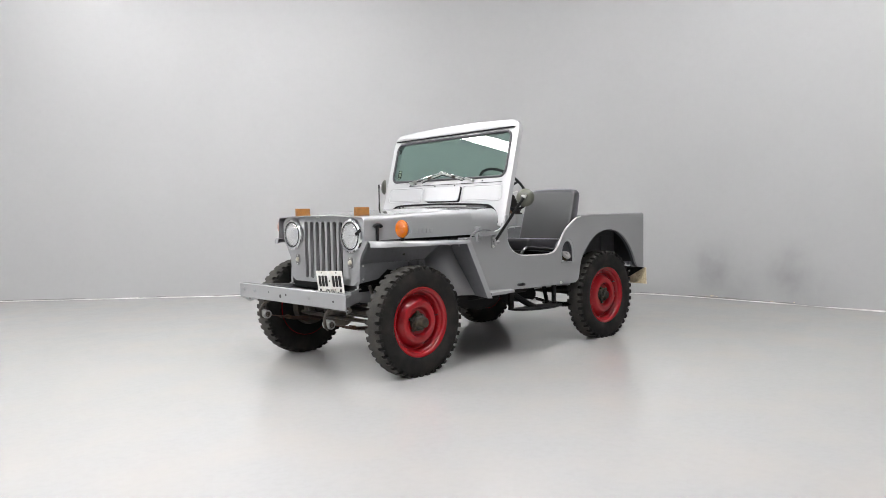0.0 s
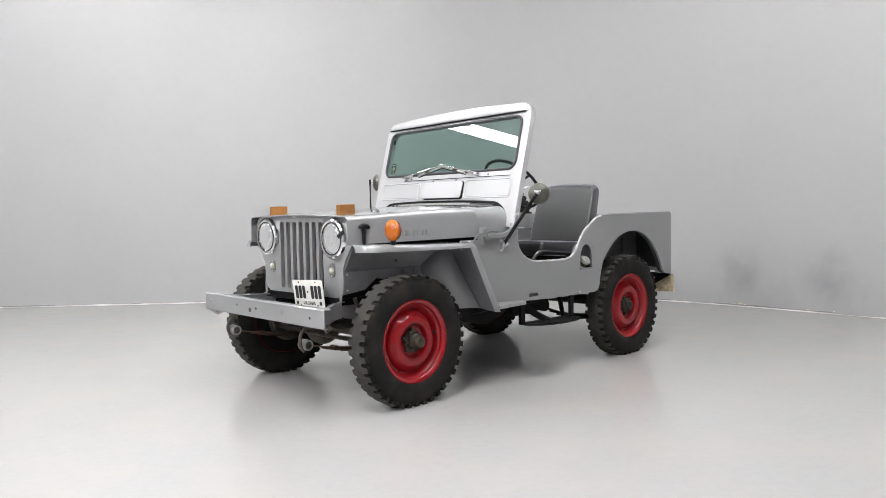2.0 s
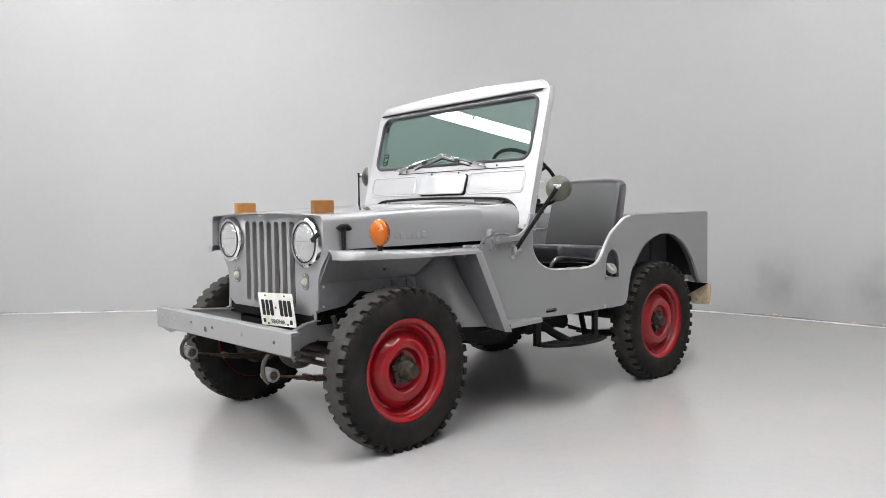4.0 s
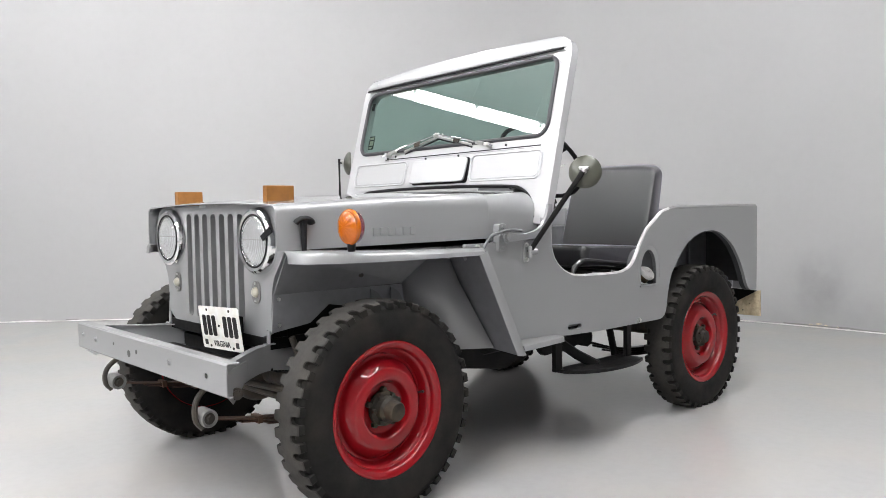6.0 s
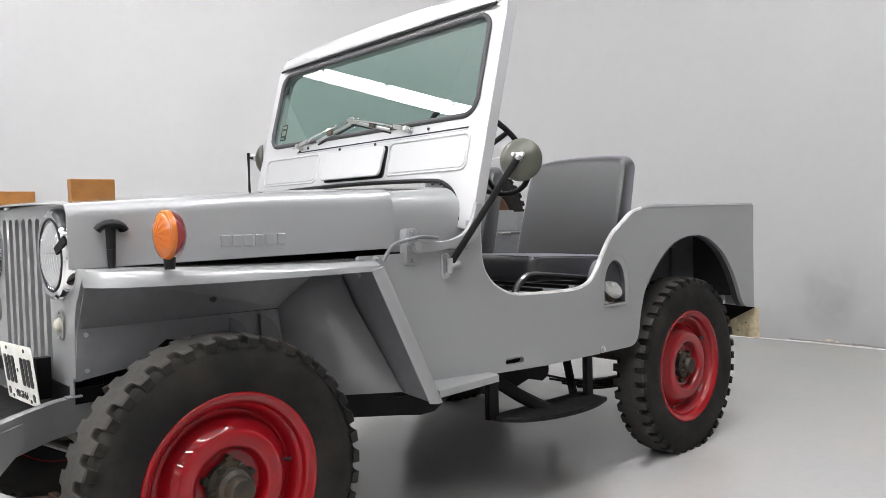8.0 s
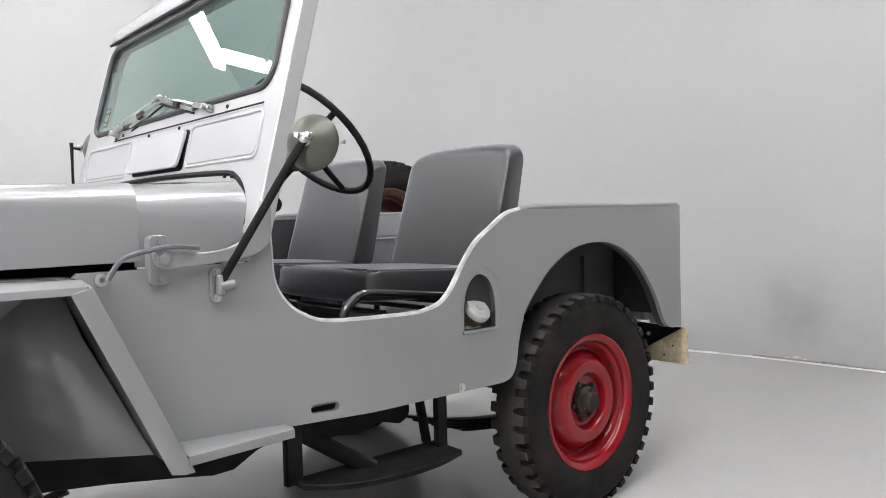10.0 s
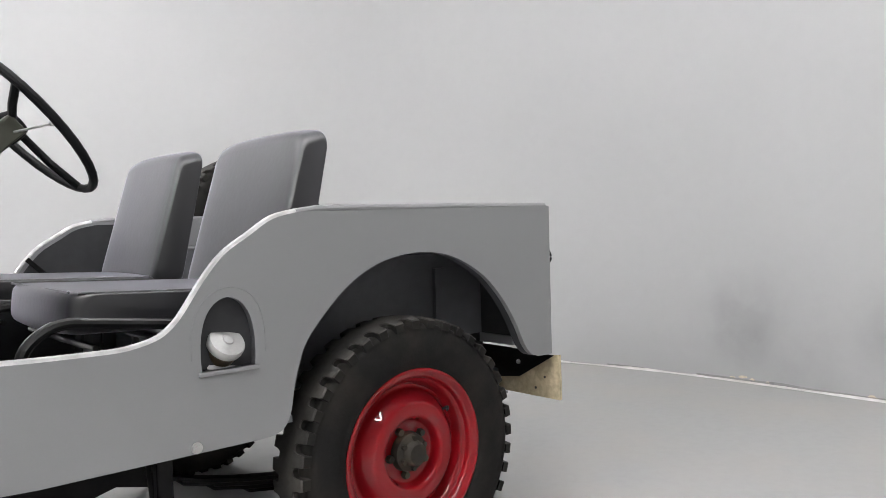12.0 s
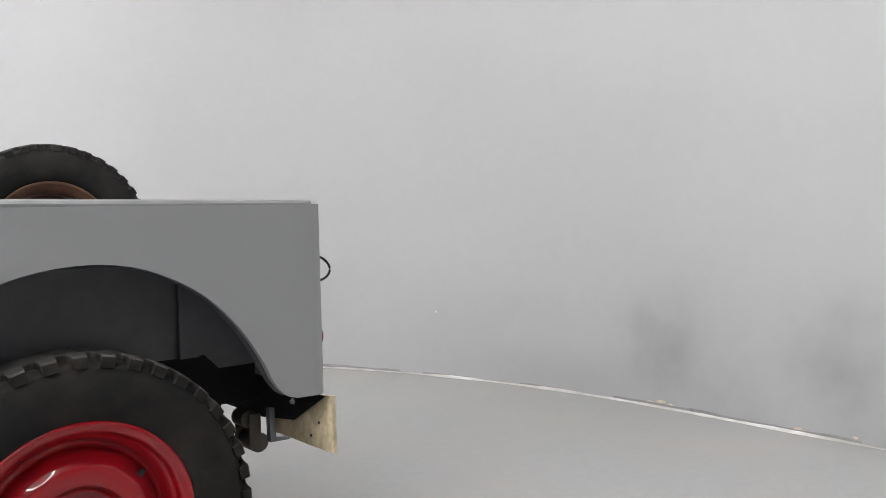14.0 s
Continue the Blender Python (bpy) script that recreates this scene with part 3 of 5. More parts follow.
# thin dark sheet laid over the inside of the tub sides
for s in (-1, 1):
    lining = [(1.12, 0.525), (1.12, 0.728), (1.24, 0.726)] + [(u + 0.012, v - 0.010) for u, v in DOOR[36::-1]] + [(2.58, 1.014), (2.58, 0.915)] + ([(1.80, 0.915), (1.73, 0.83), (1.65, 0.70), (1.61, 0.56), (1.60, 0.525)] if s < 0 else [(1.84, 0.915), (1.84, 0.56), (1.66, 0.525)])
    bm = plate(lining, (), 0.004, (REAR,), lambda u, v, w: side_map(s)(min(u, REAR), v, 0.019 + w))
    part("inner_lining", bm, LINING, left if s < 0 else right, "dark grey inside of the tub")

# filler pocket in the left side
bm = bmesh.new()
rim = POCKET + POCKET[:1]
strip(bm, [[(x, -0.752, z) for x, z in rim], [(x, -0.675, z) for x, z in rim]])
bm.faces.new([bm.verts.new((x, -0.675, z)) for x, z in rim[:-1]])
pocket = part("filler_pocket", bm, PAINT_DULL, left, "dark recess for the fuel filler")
bm = bmesh.new()
box(bm, 1.425, 1.572, -0.761, -0.70, 0.661, 0.672)
part("pocket_ledge", bm, PAINT, left, bevel=0.003)
bm = bmesh.new()
CAP_M = Matrix.Translation((1.497, -0.736, 0.722)) @ Vector((0.10, -0.74, 0.665)).to_track_quat("Z", "Y").to_matrix().to_4x4()
lathe(bm, [(0.0375, 0.006), (0.0385, -0.006), (0.0375, -0.010), (0.0375, -0.040), (0.043, -0.060)], CAP_M, seg=28)
part("filler_neck", bm, BRONZE, left, "tarnished bronze filler neck")
bm = bmesh.new()
lathe(bm, [(0.036, -0.030), (0.046, -0.030), (0.052, -0.034), (0.053, -0.038), (0.036, -0.040)], CAP_M, seg=28)
part("neck_flange", bm, WORN, left)
bm = bmesh.new()
lathe(bm, [(0.0395, -0.004), (0.0425, -0.002), (0.0435, 0.003), (0.0435, 0.014), (0.0405, 0.0185), (0.013, 0.0215), (0.012, 0.0245), (0.009, 0.0265), (0.0, 0.027)], CAP_M, seg=32)
part("filler_cap", bm, ZINC_DULL, left, "round bright metal fuel cap")
bm = bmesh.new()
sweep(bm, eased([(1.412, -0.755, 0.70), (1.413, -0.755, 0.76), (1.430, -0.755, 0.81), (1.462, -0.755, 0.842), (1.503, -0.755, 0.854), (1.545, -0.755, 0.842), (1.574, -0.755, 0.81), (1.588, -0.755, 0.76), (1.590, -0.755, 0.70)]), 0.0012, seg=8)
part("pressed_arch", bm, PAINT, left)
bolt("bolt", (1.415, -0.757, 0.510), (0, -1, 0), 0.009, left)

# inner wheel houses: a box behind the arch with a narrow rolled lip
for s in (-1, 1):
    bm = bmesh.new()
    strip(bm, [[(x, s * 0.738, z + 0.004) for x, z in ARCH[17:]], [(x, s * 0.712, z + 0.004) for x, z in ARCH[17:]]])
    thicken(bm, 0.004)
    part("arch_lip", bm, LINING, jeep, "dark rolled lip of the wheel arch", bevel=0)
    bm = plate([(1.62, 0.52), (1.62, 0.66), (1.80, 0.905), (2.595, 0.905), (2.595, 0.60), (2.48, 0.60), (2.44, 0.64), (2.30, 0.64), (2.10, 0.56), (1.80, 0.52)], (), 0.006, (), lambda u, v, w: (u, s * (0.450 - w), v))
    # This panel is a darker grey than the body side.
    part("inner_panel", bm, PAINT_DULL, jeep, "dark grey inside of the wheel arch")
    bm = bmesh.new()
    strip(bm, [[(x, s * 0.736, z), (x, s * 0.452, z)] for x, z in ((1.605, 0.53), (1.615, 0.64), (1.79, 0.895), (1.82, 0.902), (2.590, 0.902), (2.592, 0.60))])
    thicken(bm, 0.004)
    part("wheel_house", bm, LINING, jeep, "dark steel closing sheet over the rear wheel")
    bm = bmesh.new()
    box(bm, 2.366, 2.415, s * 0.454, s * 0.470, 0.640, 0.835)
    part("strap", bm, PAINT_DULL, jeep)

# painted inside of the far rear quarter, its wheel box and a stay
bm = bmesh.new()
box(bm, 1.86, 2.58, 0.724, 0.729, 0.918, 1.016)
part("inner_quarter", bm, PAINT, right, "light grey inside of the rear quarter", bevel=0.001)
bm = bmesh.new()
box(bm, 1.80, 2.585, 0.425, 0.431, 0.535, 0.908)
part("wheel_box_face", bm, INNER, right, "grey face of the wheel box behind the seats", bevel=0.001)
bm = bmesh.new()
box(bm, 1.78, 2.588, 0.421, 0.722, 0.908, 0.918)
part("wheel_box_lid", bm, PAINT, right, bevel=0.004)
bm = bmesh.new()
sweep(bm, rounded([(2.12, 0.419, 0.900), (2.13, 0.412, 0.912), (2.20, 0.412, 0.912), (2.21, 0.419, 0.900)], 0.008), 0.004, seg=8)
part("grab_loop", bm, ZINC, right)
bm = bmesh.new()
sweep(bm, [(1.455, 0.722, 0.892), (1.60, 0.722, 0.748)], 0.009, seg=8, flat=0.5)
part("stay", bm, BLACK, right, "thin black stay inside the tub")

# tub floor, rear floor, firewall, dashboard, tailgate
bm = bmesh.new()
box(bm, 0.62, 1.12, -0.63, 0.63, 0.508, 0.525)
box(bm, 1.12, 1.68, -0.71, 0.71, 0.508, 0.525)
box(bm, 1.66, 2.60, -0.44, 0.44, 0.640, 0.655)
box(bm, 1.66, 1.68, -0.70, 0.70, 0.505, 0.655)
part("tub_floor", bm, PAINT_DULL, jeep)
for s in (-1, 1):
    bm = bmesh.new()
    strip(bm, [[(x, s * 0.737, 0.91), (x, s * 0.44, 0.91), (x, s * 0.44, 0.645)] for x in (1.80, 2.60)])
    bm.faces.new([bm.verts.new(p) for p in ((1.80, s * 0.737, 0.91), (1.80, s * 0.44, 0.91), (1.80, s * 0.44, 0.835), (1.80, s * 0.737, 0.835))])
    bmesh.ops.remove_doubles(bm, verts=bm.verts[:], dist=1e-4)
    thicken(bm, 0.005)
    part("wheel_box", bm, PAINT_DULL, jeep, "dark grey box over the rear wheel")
bm = bmesh.new()
box(bm, 2.602, 2.624, -0.60, 0.60, 0.60, 1.020)
box(bm, 2.616, 2.636, -0.56, 0.56, 0.66, 0.672)
box(bm, 2.616, 2.636, -0.56, 0.56, 0.94, 0.952)
tailgate = part("tailgate", bm, PAINT, jeep, "silver-grey steel tailgate", bevel=0.006)
bm = bmesh.new()
box(bm, 2.585, 2.623, -0.60, 0.60, 0.568, 0.60)
part("rear_sill", bm, PAINT, jeep, bevel=0.004)
# Black panels added under the tail to block the bright view through.
for s in (-1, 1):
    bm = bmesh.new()
    box(bm, 2.22, 2.60, min(s * 0.445, s * 0.435), max(s * 0.445, s * 0.435), 0.50, 0.70)
    part("rear_closing_panel", bm, BLACK, jeep)
bm = bmesh.new()
loop = []
for i in range(15):
    a = math.pi * i / 14
    loop.append((2.622 + 0.050 * math.sin(a) * (1 - 0.15 * math.cos(a)), -0.700, 0.865 + 0.033 * math.cos(a)))
sweep(bm, loop, 0.0032, seg=7)
part("tailgate_chain", bm, GASKET, jeep, "thin covered tailgate chain")
bm = bmesh.new()
lathe(bm, [(0.0, 0.034), (0.025, 0.030), (0.037, 0.020), (0.040, 0.008), (0.042, 0.0), (0.0, 0.0)], Matrix.Translation((2.626, -0.664, 0.690)) @ pose(0, 0, 0, 0, 90, 0), seg=24)
part("tail_lamp", bm, RED_LENS, jeep, "round red tail lamp")

# ---- cowl, hood, fenders
def section(hw, bottom, top, r, crown, n=12):
    """Half profile from the lower left edge over the top to the lower right."""
    tall = min(1.15 * r, 0.75 * (top - bottom))
    pts = [(-hw, bottom), (-hw + 0.001, (bottom + top - tall) / 2)]
    cy, cz = -hw + 0.003 + r, top - tall
    pts += [(cy + r * math.cos(radians(180 - 90 * i / n)), cz + tall * math.sin(radians(180 - 90 * i / n))) for i in range(n + 1)]
    k = 6
    y0 = pts[-1][0]
    pts += [(y0 * (1 - i / k), top + crown * (1 - (1 - i / k) ** 2)) for i in range(1, k + 1)]
    return pts + [(-y, z) for y, z in pts[-2::-1]]


def shell(rings, t):
    bm = bmesh.new()
    strip(bm, [[(x, y, z) for y, z in sec] for x, sec in rings])
    thicken(bm, t)
    return bm


H0 = section(0.520, 0.906, 1.060, 0.030, 0.012)
HF = section(0.526, 0.906, 1.063, 0.031, 0.014)
H1 = section(0.585, 0.912, 1.084, 0.038, 0.016)
H2 = section(0.632, 0.917, 1.096, 0.052, 0.018)
bm = shell([(-0.335, H0), (-0.31, HF), (0.12, H1), (0.556, H2)], 0.006)
hood = part("hood", bm, PAINT, jeep, "silver-grey steel bonnet with a rolled front lip", bevel=0.002)
C1 = section(0.627, 0.905, 1.088, 0.066, 0.018)
C2 = section(0.655, 0.905, 1.104, 0.090, 0.018)
bm = shell([(0.545, C1), (0.82, C2)], 0.006)
part("cowl", bm, PAINT, jeep, "silver-grey scuttle ahead of the windshield", bevel=0.002)
bm = bmesh.new()
strip(bm, [[(0.553, y * 0.985, z - 0.012) for y, z in C1], [(0.553, y * 0.4, 0.80 + (z - 0.8) * 0.3) for y, z in C1]])
part("firewall", bm, BLACK, jeep)

# Black block added to darken the gap between bonnet and wing.
bm = bmesh.new()
box(bm, -0.26, 0.54, -0.395, 0.395, 0.60, 1.00)
part("engine_bay", bm, BLACK, jeep, "plain black block filling the space under the bonnet")
# raised maker's mark on the hood side: plain bars
for s in (-1, 1):
    for i in range(6):
        bm = bmesh.new()
        x0 = 0.024 + 0.031 * i
        w = 0.024
        hwx = 0.526 + (0.632 - 0.526) * (x0 + 0.31) / 0.86
        box(bm, x0, x0 + w, -0.005, 0.005, 0.944, 0.974)
        bmesh.ops.transform(bm, matrix=Matrix.Translation((0, s * (hwx + 0.004), 0)), verts=bm.verts[:])
        part("raised_bar", bm, PAINT, hood, bevel=0.002)

# wooden rests on the hood
for x, y0, y1, z in ((-0.2200, -0.366, -0.336, 1.070), (-0.2275, 0.335, 0.365, 1.066)):
    bm = bmesh.new()
    box(bm, x - 0.055, x + 0.055, y0, y1, z, z + 0.058)
    part("wooden_rest", bm, WOOD, hood, "varnished orange-brown wooden block", bevel=0.003)

# hood catches
for s in (-1, 1):
    y = s * 0.546
    bm = bmesh.new()
    disc(bm, (-0.245, y, 0.906), (-0.245, y, 0.950), 0.0085, 0.0105, seg=14)
    disc(bm, (-0.245, y, 0.950), (-0.245, y, 1.006), 0.0105, 0.0120, seg=14)
    catch = part("hood_catch", bm, GASKET, jeep, "black rubber bonnet catch with a T handle", bevel=0.001)
    bm = bmesh.new()
    sweep(bm, [(-0.276, y, 0.996), (-0.270, y + s * 0.003, 1.004), (-0.259, y + s * 0.005, 1.010), (-0.245, y + s * 0.006, 1.012), (-0.231, y + s * 0.005, 1.010), (-0.220, y + s * 0.003, 1.004), (-0.214, y, 0.996)], 0.010, seg=12, flat=1.5)
    part("t_handle", bm, GASKET, catch)
    bm = bmesh.new()
    box(bm, -0.275, -0.215, y - 0.014, y + 0.014, 0.896, 0.906)
    part("catch_foot", bm, ZINC, catch, bevel=0.003)


def fender(s):
    def P(x, y, z):
        return (x, s * -y, z) if s > 0 else (x, y, z)
    bm = bmesh.new()
    # top sheet with a rolled lip; the outer edge sweeps in towards the grille
    rows = []
    for x, edge in ((-0.318, -0.560), (-0.314, -0.598), (-0.296, -0.636), (-0.25, -0.674), (-0.17, -0.710), (-0.08, -0.735), (0.05, -0.752), (0.20, -0.758), (0.398, -0.760), (0.415, -0.760)):
        dz = -0.012 if x > 0.4 else 0.013 * min(1.0, max(0.0, (0.12 - x) / 0.35))
        rows.append([P(x, y, z + dz * (1.0 if x > 0.4 else min(1.0, max(0.0, (z - 0.862) / 0.03)))) for y, z in ((-0.49, 0.893), (edge * 0.5 - 0.25, 0.894), (edge + 0.032, 0.893), (edge + 0.014, 0.889), (edge + 0.003, 0.879), (edge, 0.864))])
    strip(bm, rows)
    thicken(bm, 0.004)
    f = part("fender", bm, PAINT, jeep, "flat silver-grey front wing with a rolled edge", bevel=0.002)
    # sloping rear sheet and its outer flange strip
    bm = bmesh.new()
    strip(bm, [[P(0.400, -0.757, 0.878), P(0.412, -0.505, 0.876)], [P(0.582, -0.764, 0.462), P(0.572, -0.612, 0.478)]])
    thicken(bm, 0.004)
    # The shade on the sheet's underside is put into its dark colour.
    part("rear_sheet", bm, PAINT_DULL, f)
    bm = bmesh.new()
    strip(bm, [[P(0.368, -0.760, 0.866), P(0.390, -0.766, 0.872), P(0.412, -0.760, 0.878)], [P(0.548, -0.782, 0.470), P(0.574, -0.788, 0.466), P(0.602, -0.780, 0.464)]])
    thicken(bm, 0.006)
    part("flange", bm, PAINT, f, bevel=0.002)
    # splash panels
    bm = bmesh.new()
    strip(bm, [[P(0.400, -0.507, 0.884), P(0.408, -0.536, 0.880)], [P(0.262, -0.44, 0.752), P(0.448, -0.565, 0.752)], [P(0.300, -0.44, 0.480), P(0.566, -0.640, 0.482)]])
    thicken(bm, 0.004)
    part("splash_panel", bm, PAINT, f, smooth=180)
    # Both aprons take the darker paint copy in place of cast shade.
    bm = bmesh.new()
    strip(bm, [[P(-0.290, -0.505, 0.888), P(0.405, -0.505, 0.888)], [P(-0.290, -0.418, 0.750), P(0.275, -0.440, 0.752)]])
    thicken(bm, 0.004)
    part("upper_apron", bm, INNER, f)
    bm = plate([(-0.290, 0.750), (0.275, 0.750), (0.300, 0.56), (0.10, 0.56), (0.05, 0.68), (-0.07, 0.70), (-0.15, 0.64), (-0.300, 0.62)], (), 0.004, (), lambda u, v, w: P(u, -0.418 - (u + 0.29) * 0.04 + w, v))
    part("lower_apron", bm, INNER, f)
    for x, z in ((-0.23, 0.70), (0.05, 0.80)):
        bolt("bolt", P(x, -0.412 if z < 0.745 else -0.462, z), P(0, -1, 0.0), 0.007, f, GREASE)
    for z in (0.735, 0.645):
        bolt("bolt", P(-0.272, -0.416, z), P(0, -1, 0), 0.007, f)
    # edge of the running board
    bm = bmesh.new()
    strip(bm, [[P(0.585, -0.66, 0.507), P(0.585, -0.765, 0.507), P(0.585, -0.785, 0.503), P(0.585, -0.788, 0.482)],
               [P(0.86, -0.70, 0.507), P(0.86, -0.752, 0.507), P(0.86, -0.760, 0.503), P(0.86, -0.762, 0.482)]])
    thicken(bm, 0.004)
    part("sill_step", bm, PAINT, f, "short tapering sill behind the wing", bevel=0.002)
    return f


fl, fr = fender(-1), fender(1)

for s in (-1, 1):
    for x in (0.100, 0.196):
        bm = plate(eased([(x + 0.062, 0.665), (x + 0.055, 0.690), (x + 0.036, 0.722), (x + 0.004, 0.742)]) + [(x, 0.742), (x, 0.665)], (), 0.006, (), lambda u, v, w: (u, s * (0.45 + w), v))
        part("bracket_fin", bm, PAINT_DULL, fl if s < 0 else fr)

# turn lamps on the wings
for s in (-1, 1):
    c = Vector((-0.178, s * 0.714, 0.983))
    bm = bmesh.new()
    lathe(bm, [(0.0, 0.0260), (0.006, 0.0258), (0.014, 0.0250), (0.024, 0.0232), (0.034, 0.0205), (0.042, 0.0172), (0.0475, 0.0136), (0.0500, 0.0118), (0.0520, 0.0118), (0.0545, 0.0105), (0.0580, 0.0050), (0.0585, 0.0), (0.0, 0.0)], Matrix.Translation(c) @ pose(0, 0, 0, 0, -90, 0), seg=72)
    # radial ribs pressed into the lens
    for v in bm.verts:
        q = math.hypot(v.co.y - c.y, v.co.z - c.z)
        if 0.004 < q < 0.046 and v.co.x < c.x - 0.002:
            a = math.atan2(v.co.z - c.z, v.co.y - c.y)
            v.co.x += 0.0006 * math.cos(12 * a) * min(1.0, q / 0.024)
    lamp = part("turn_lamp", bm, AMBER, jeep, "round amber turn lamp with a red back on a short post")
    bm = bmesh.new()
    lathe(bm, [(0.0, 0.036), (0.022, 0.034), (0.042, 0.028), (0.053, 0.018), (0.0575, 0.0), (0.0, 0.0)], Matrix.Translation(c) @ pose(0, 0, 0, 0, 90, 0), seg=36)
    part("red_lens", bm, RED_LENS, lamp, "round red lens")
    bm = bmesh.new()
    disc(bm, c + Vector((0.004, 0, -0.080)), c + Vector((0.004, 0, -0.046)), 0.012, 0.015, seg=14)
    part("post", bm, GASKET, lamp)

# ---- grille
GX = -0.297
slots = [round_rect(0.069 * k - 0.0210, 0.069 * k + 0.0210, 0.628, 1.030, 0.016) for k in range(-3, 4)]


def grille_outline():
    half = [(0.0, 1.066), (0.44, 1.060), (0.485, 1.045), (0.508, 1.015), (0.513, 0.96), (0.508, 0.905), (0.475, 0.860), (0.438, 0.815), (0.420, 0.77), (0.412, 0.70), (0.410, 0.625), (0.355, 0.600), (0.300, 0.580), (0.0, 0.580)]
    return half + [(-y, z) for y, z in half[-2:0:-1]]


bm = plate(grille_outline(), slots, 0.024, (), lambda u, v, w: (GX + w, u, v))
grille = part("grille", bm, PAINT, jeep, "silver-grey pressed steel grille with seven tall slots", bevel=0.008)
bm = bmesh.new()
box(bm, GX + 0.07, GX + 0.10, -0.40, 0.40, 0.56, 1.02)
part("radiator", bm, BLACK, grille)
for s in (-1, 1):
    m = Matrix.Translation((GX, s * 0.352, 0.936)) @ pose(0, 0, 0, 0, -90, 0)
    bm = bmesh.new()
    lathe(bm, [(0.116, -0.01), (0.117, 0.012), (0.112, 0.026), (0.104, 0.031), (0.094, 0.029), (0.090, 0.022), (0.088, 0.010)], m, seg=56)
    hl = part("headlamp", bm, CHROME, jeep, "round sealed-beam headlamp in a chrome ring")
    bm = bmesh.new()
    lathe(bm, [(0.091, 0.020), (0.080, 0.030), (0.060, 0.038), (0.030, 0.044), (0.0, 0.046)], m, seg=48)
    lens = part("lens", bm, LENS, hl, "clear ribbed glass lens")
    lens.visible_shadow = False
    bm = bmesh.new()
    lathe(bm, [(0.090, 0.014), (0.078, 0.004), (0.055, -0.008), (0.030, -0.018), (0.0, -0.022)], m, seg=48)
    part("reflector", bm, material("bright_reflector", (0.95, 0.95, 0.95), 0.18, 0.9) if s < 0 else bpy.data.materials["bright_reflector"], hl)
    for k in range(-8, 9):
        y = k * 0.010
        h = math.sqrt(max(0.0, 0.086 ** 2 - y * y))
        bm = bmesh.new()
        sweep(bm, [m @ Vector((z, y, 0.018 + 0.022 * (1 - (z * z + y * y) / 0.0081))) for z in (-h, -h * 0.5, 0, h * 0.5, h)], 0.0007, seg=5)
        part("lens_rib", bm, bpy.data.materials["clear_rib"] if "clear_rib" in bpy.data.materials else material("clear_rib", (0.55, 0.57, 0.58), 0.15, 0.0, coat=0.5), hl)
    bm = bmesh.new()
    sweep(bm, [m @ Vector((0.006, y, 0.019 + 0.023 * (1 - y * y / 0.0076))) for y in (-0.086, -0.05, 0.0, 0.05, 0.086)], 0.0016, seg=6)
    part("lens_seam", bm, IRON, hl)
    bm = bmesh.new()
    lathe(bm, [(0.0865, 0.028), (0.0895, 0.0315), (0.093, 0.0305), (0.094, 0.026)], m, seg=48)
    part("lens_seal", bm, GASKET, hl)
    # parking lamp
    bm = bmesh.new()
    lathe(bm, [(0.0, 0.020), (0.010, 0.0185), (0.016, 0.013), (0.019, 0.006), (0.019, 0.0)], Matrix.Translation((GX, s * 0.318, 0.755)) @ pose(0, 0, 0, 0, -90, 0), seg=24)
    pl = part("parking_lamp", bm, CREAM, jeep, "small round cream parking lamp")
    bm = plate(round_rect(-0.027, 0.027, -0.040, 0.040, 0.026), (), 0.005, (), lambda u, v, w: (GX - w, s * 0.318 + u, 0.755 + v))
    part("lamp_base", bm, IRON, pl)
    for dz in (-0.031, 0.031):
        bm = bmesh.new()
        disc(bm, (GX - 0.004, s * 0.318, 0.755 + dz), (GX - 0.009, s * 0.318, 0.755 + dz), 0.004, seg=8)
        part("screw", bm, ZINC, pl)
bm = bmesh.new()
box(bm, -0.003, 0.003, -0.026, 0.026, -0.010, 0.010)
bmesh.ops.transform(bm, matrix=Matrix.Translation((GX - 0.032, -0.448, 0.962)) @ pose(0, 0, 0, -35, 0, 14), verts=bm.verts[:])
part("tape", bm, GASKET, jeep, "strip of black tape on the headlamp ring")
bm = bmesh.new()
box(bm, -0.340, -0.334, -0.020, 0.020, 1.056, 1.064)
part("hood_badge_screw", bm, ZINC, hood)

# ---- bumper and frame
BX = -0.592
bm = bmesh.new()
prof = [(0.044, 0.589), (0.006, 0.589), (0.0, 0.583), (0.0, 0.490), (0.006, 0.484), (0.022, 0.484)]
strip(bm, [[(BX + x, y, z) for x, z in prof] for y in (-0.650, 0.0, 0.650)])
thicken(bm, 0.006)
bumper = part("front_bumper", bm, PAINT, jeep, "silver-grey channel-section steel front bumper", bevel=0.002)
for y, z, r in ((0.58, 0.545, 0.006), (0.44, 0.54, 0.008), (-0.25, 0.54, 0.009)):
    bolt("bolt", (BX, y, z), (-1, 0, 0), r, bumper, PAINT)
# Black discs on the bumper face stand in for the dark of bolt holes.
for y, z, r in ((0.10, 0.526, 0.013), (0.03, 0.540, 0.008), (0.25, 0.545, 0.006), (-0.52, 0.535, 0.008)):
    bm = bmesh.new()
    disc(bm, (BX - 0.0012, y, z), (BX + 0.004, y, z), r, seg=16)
    part("bolt_hole", bm, INK, bumper)
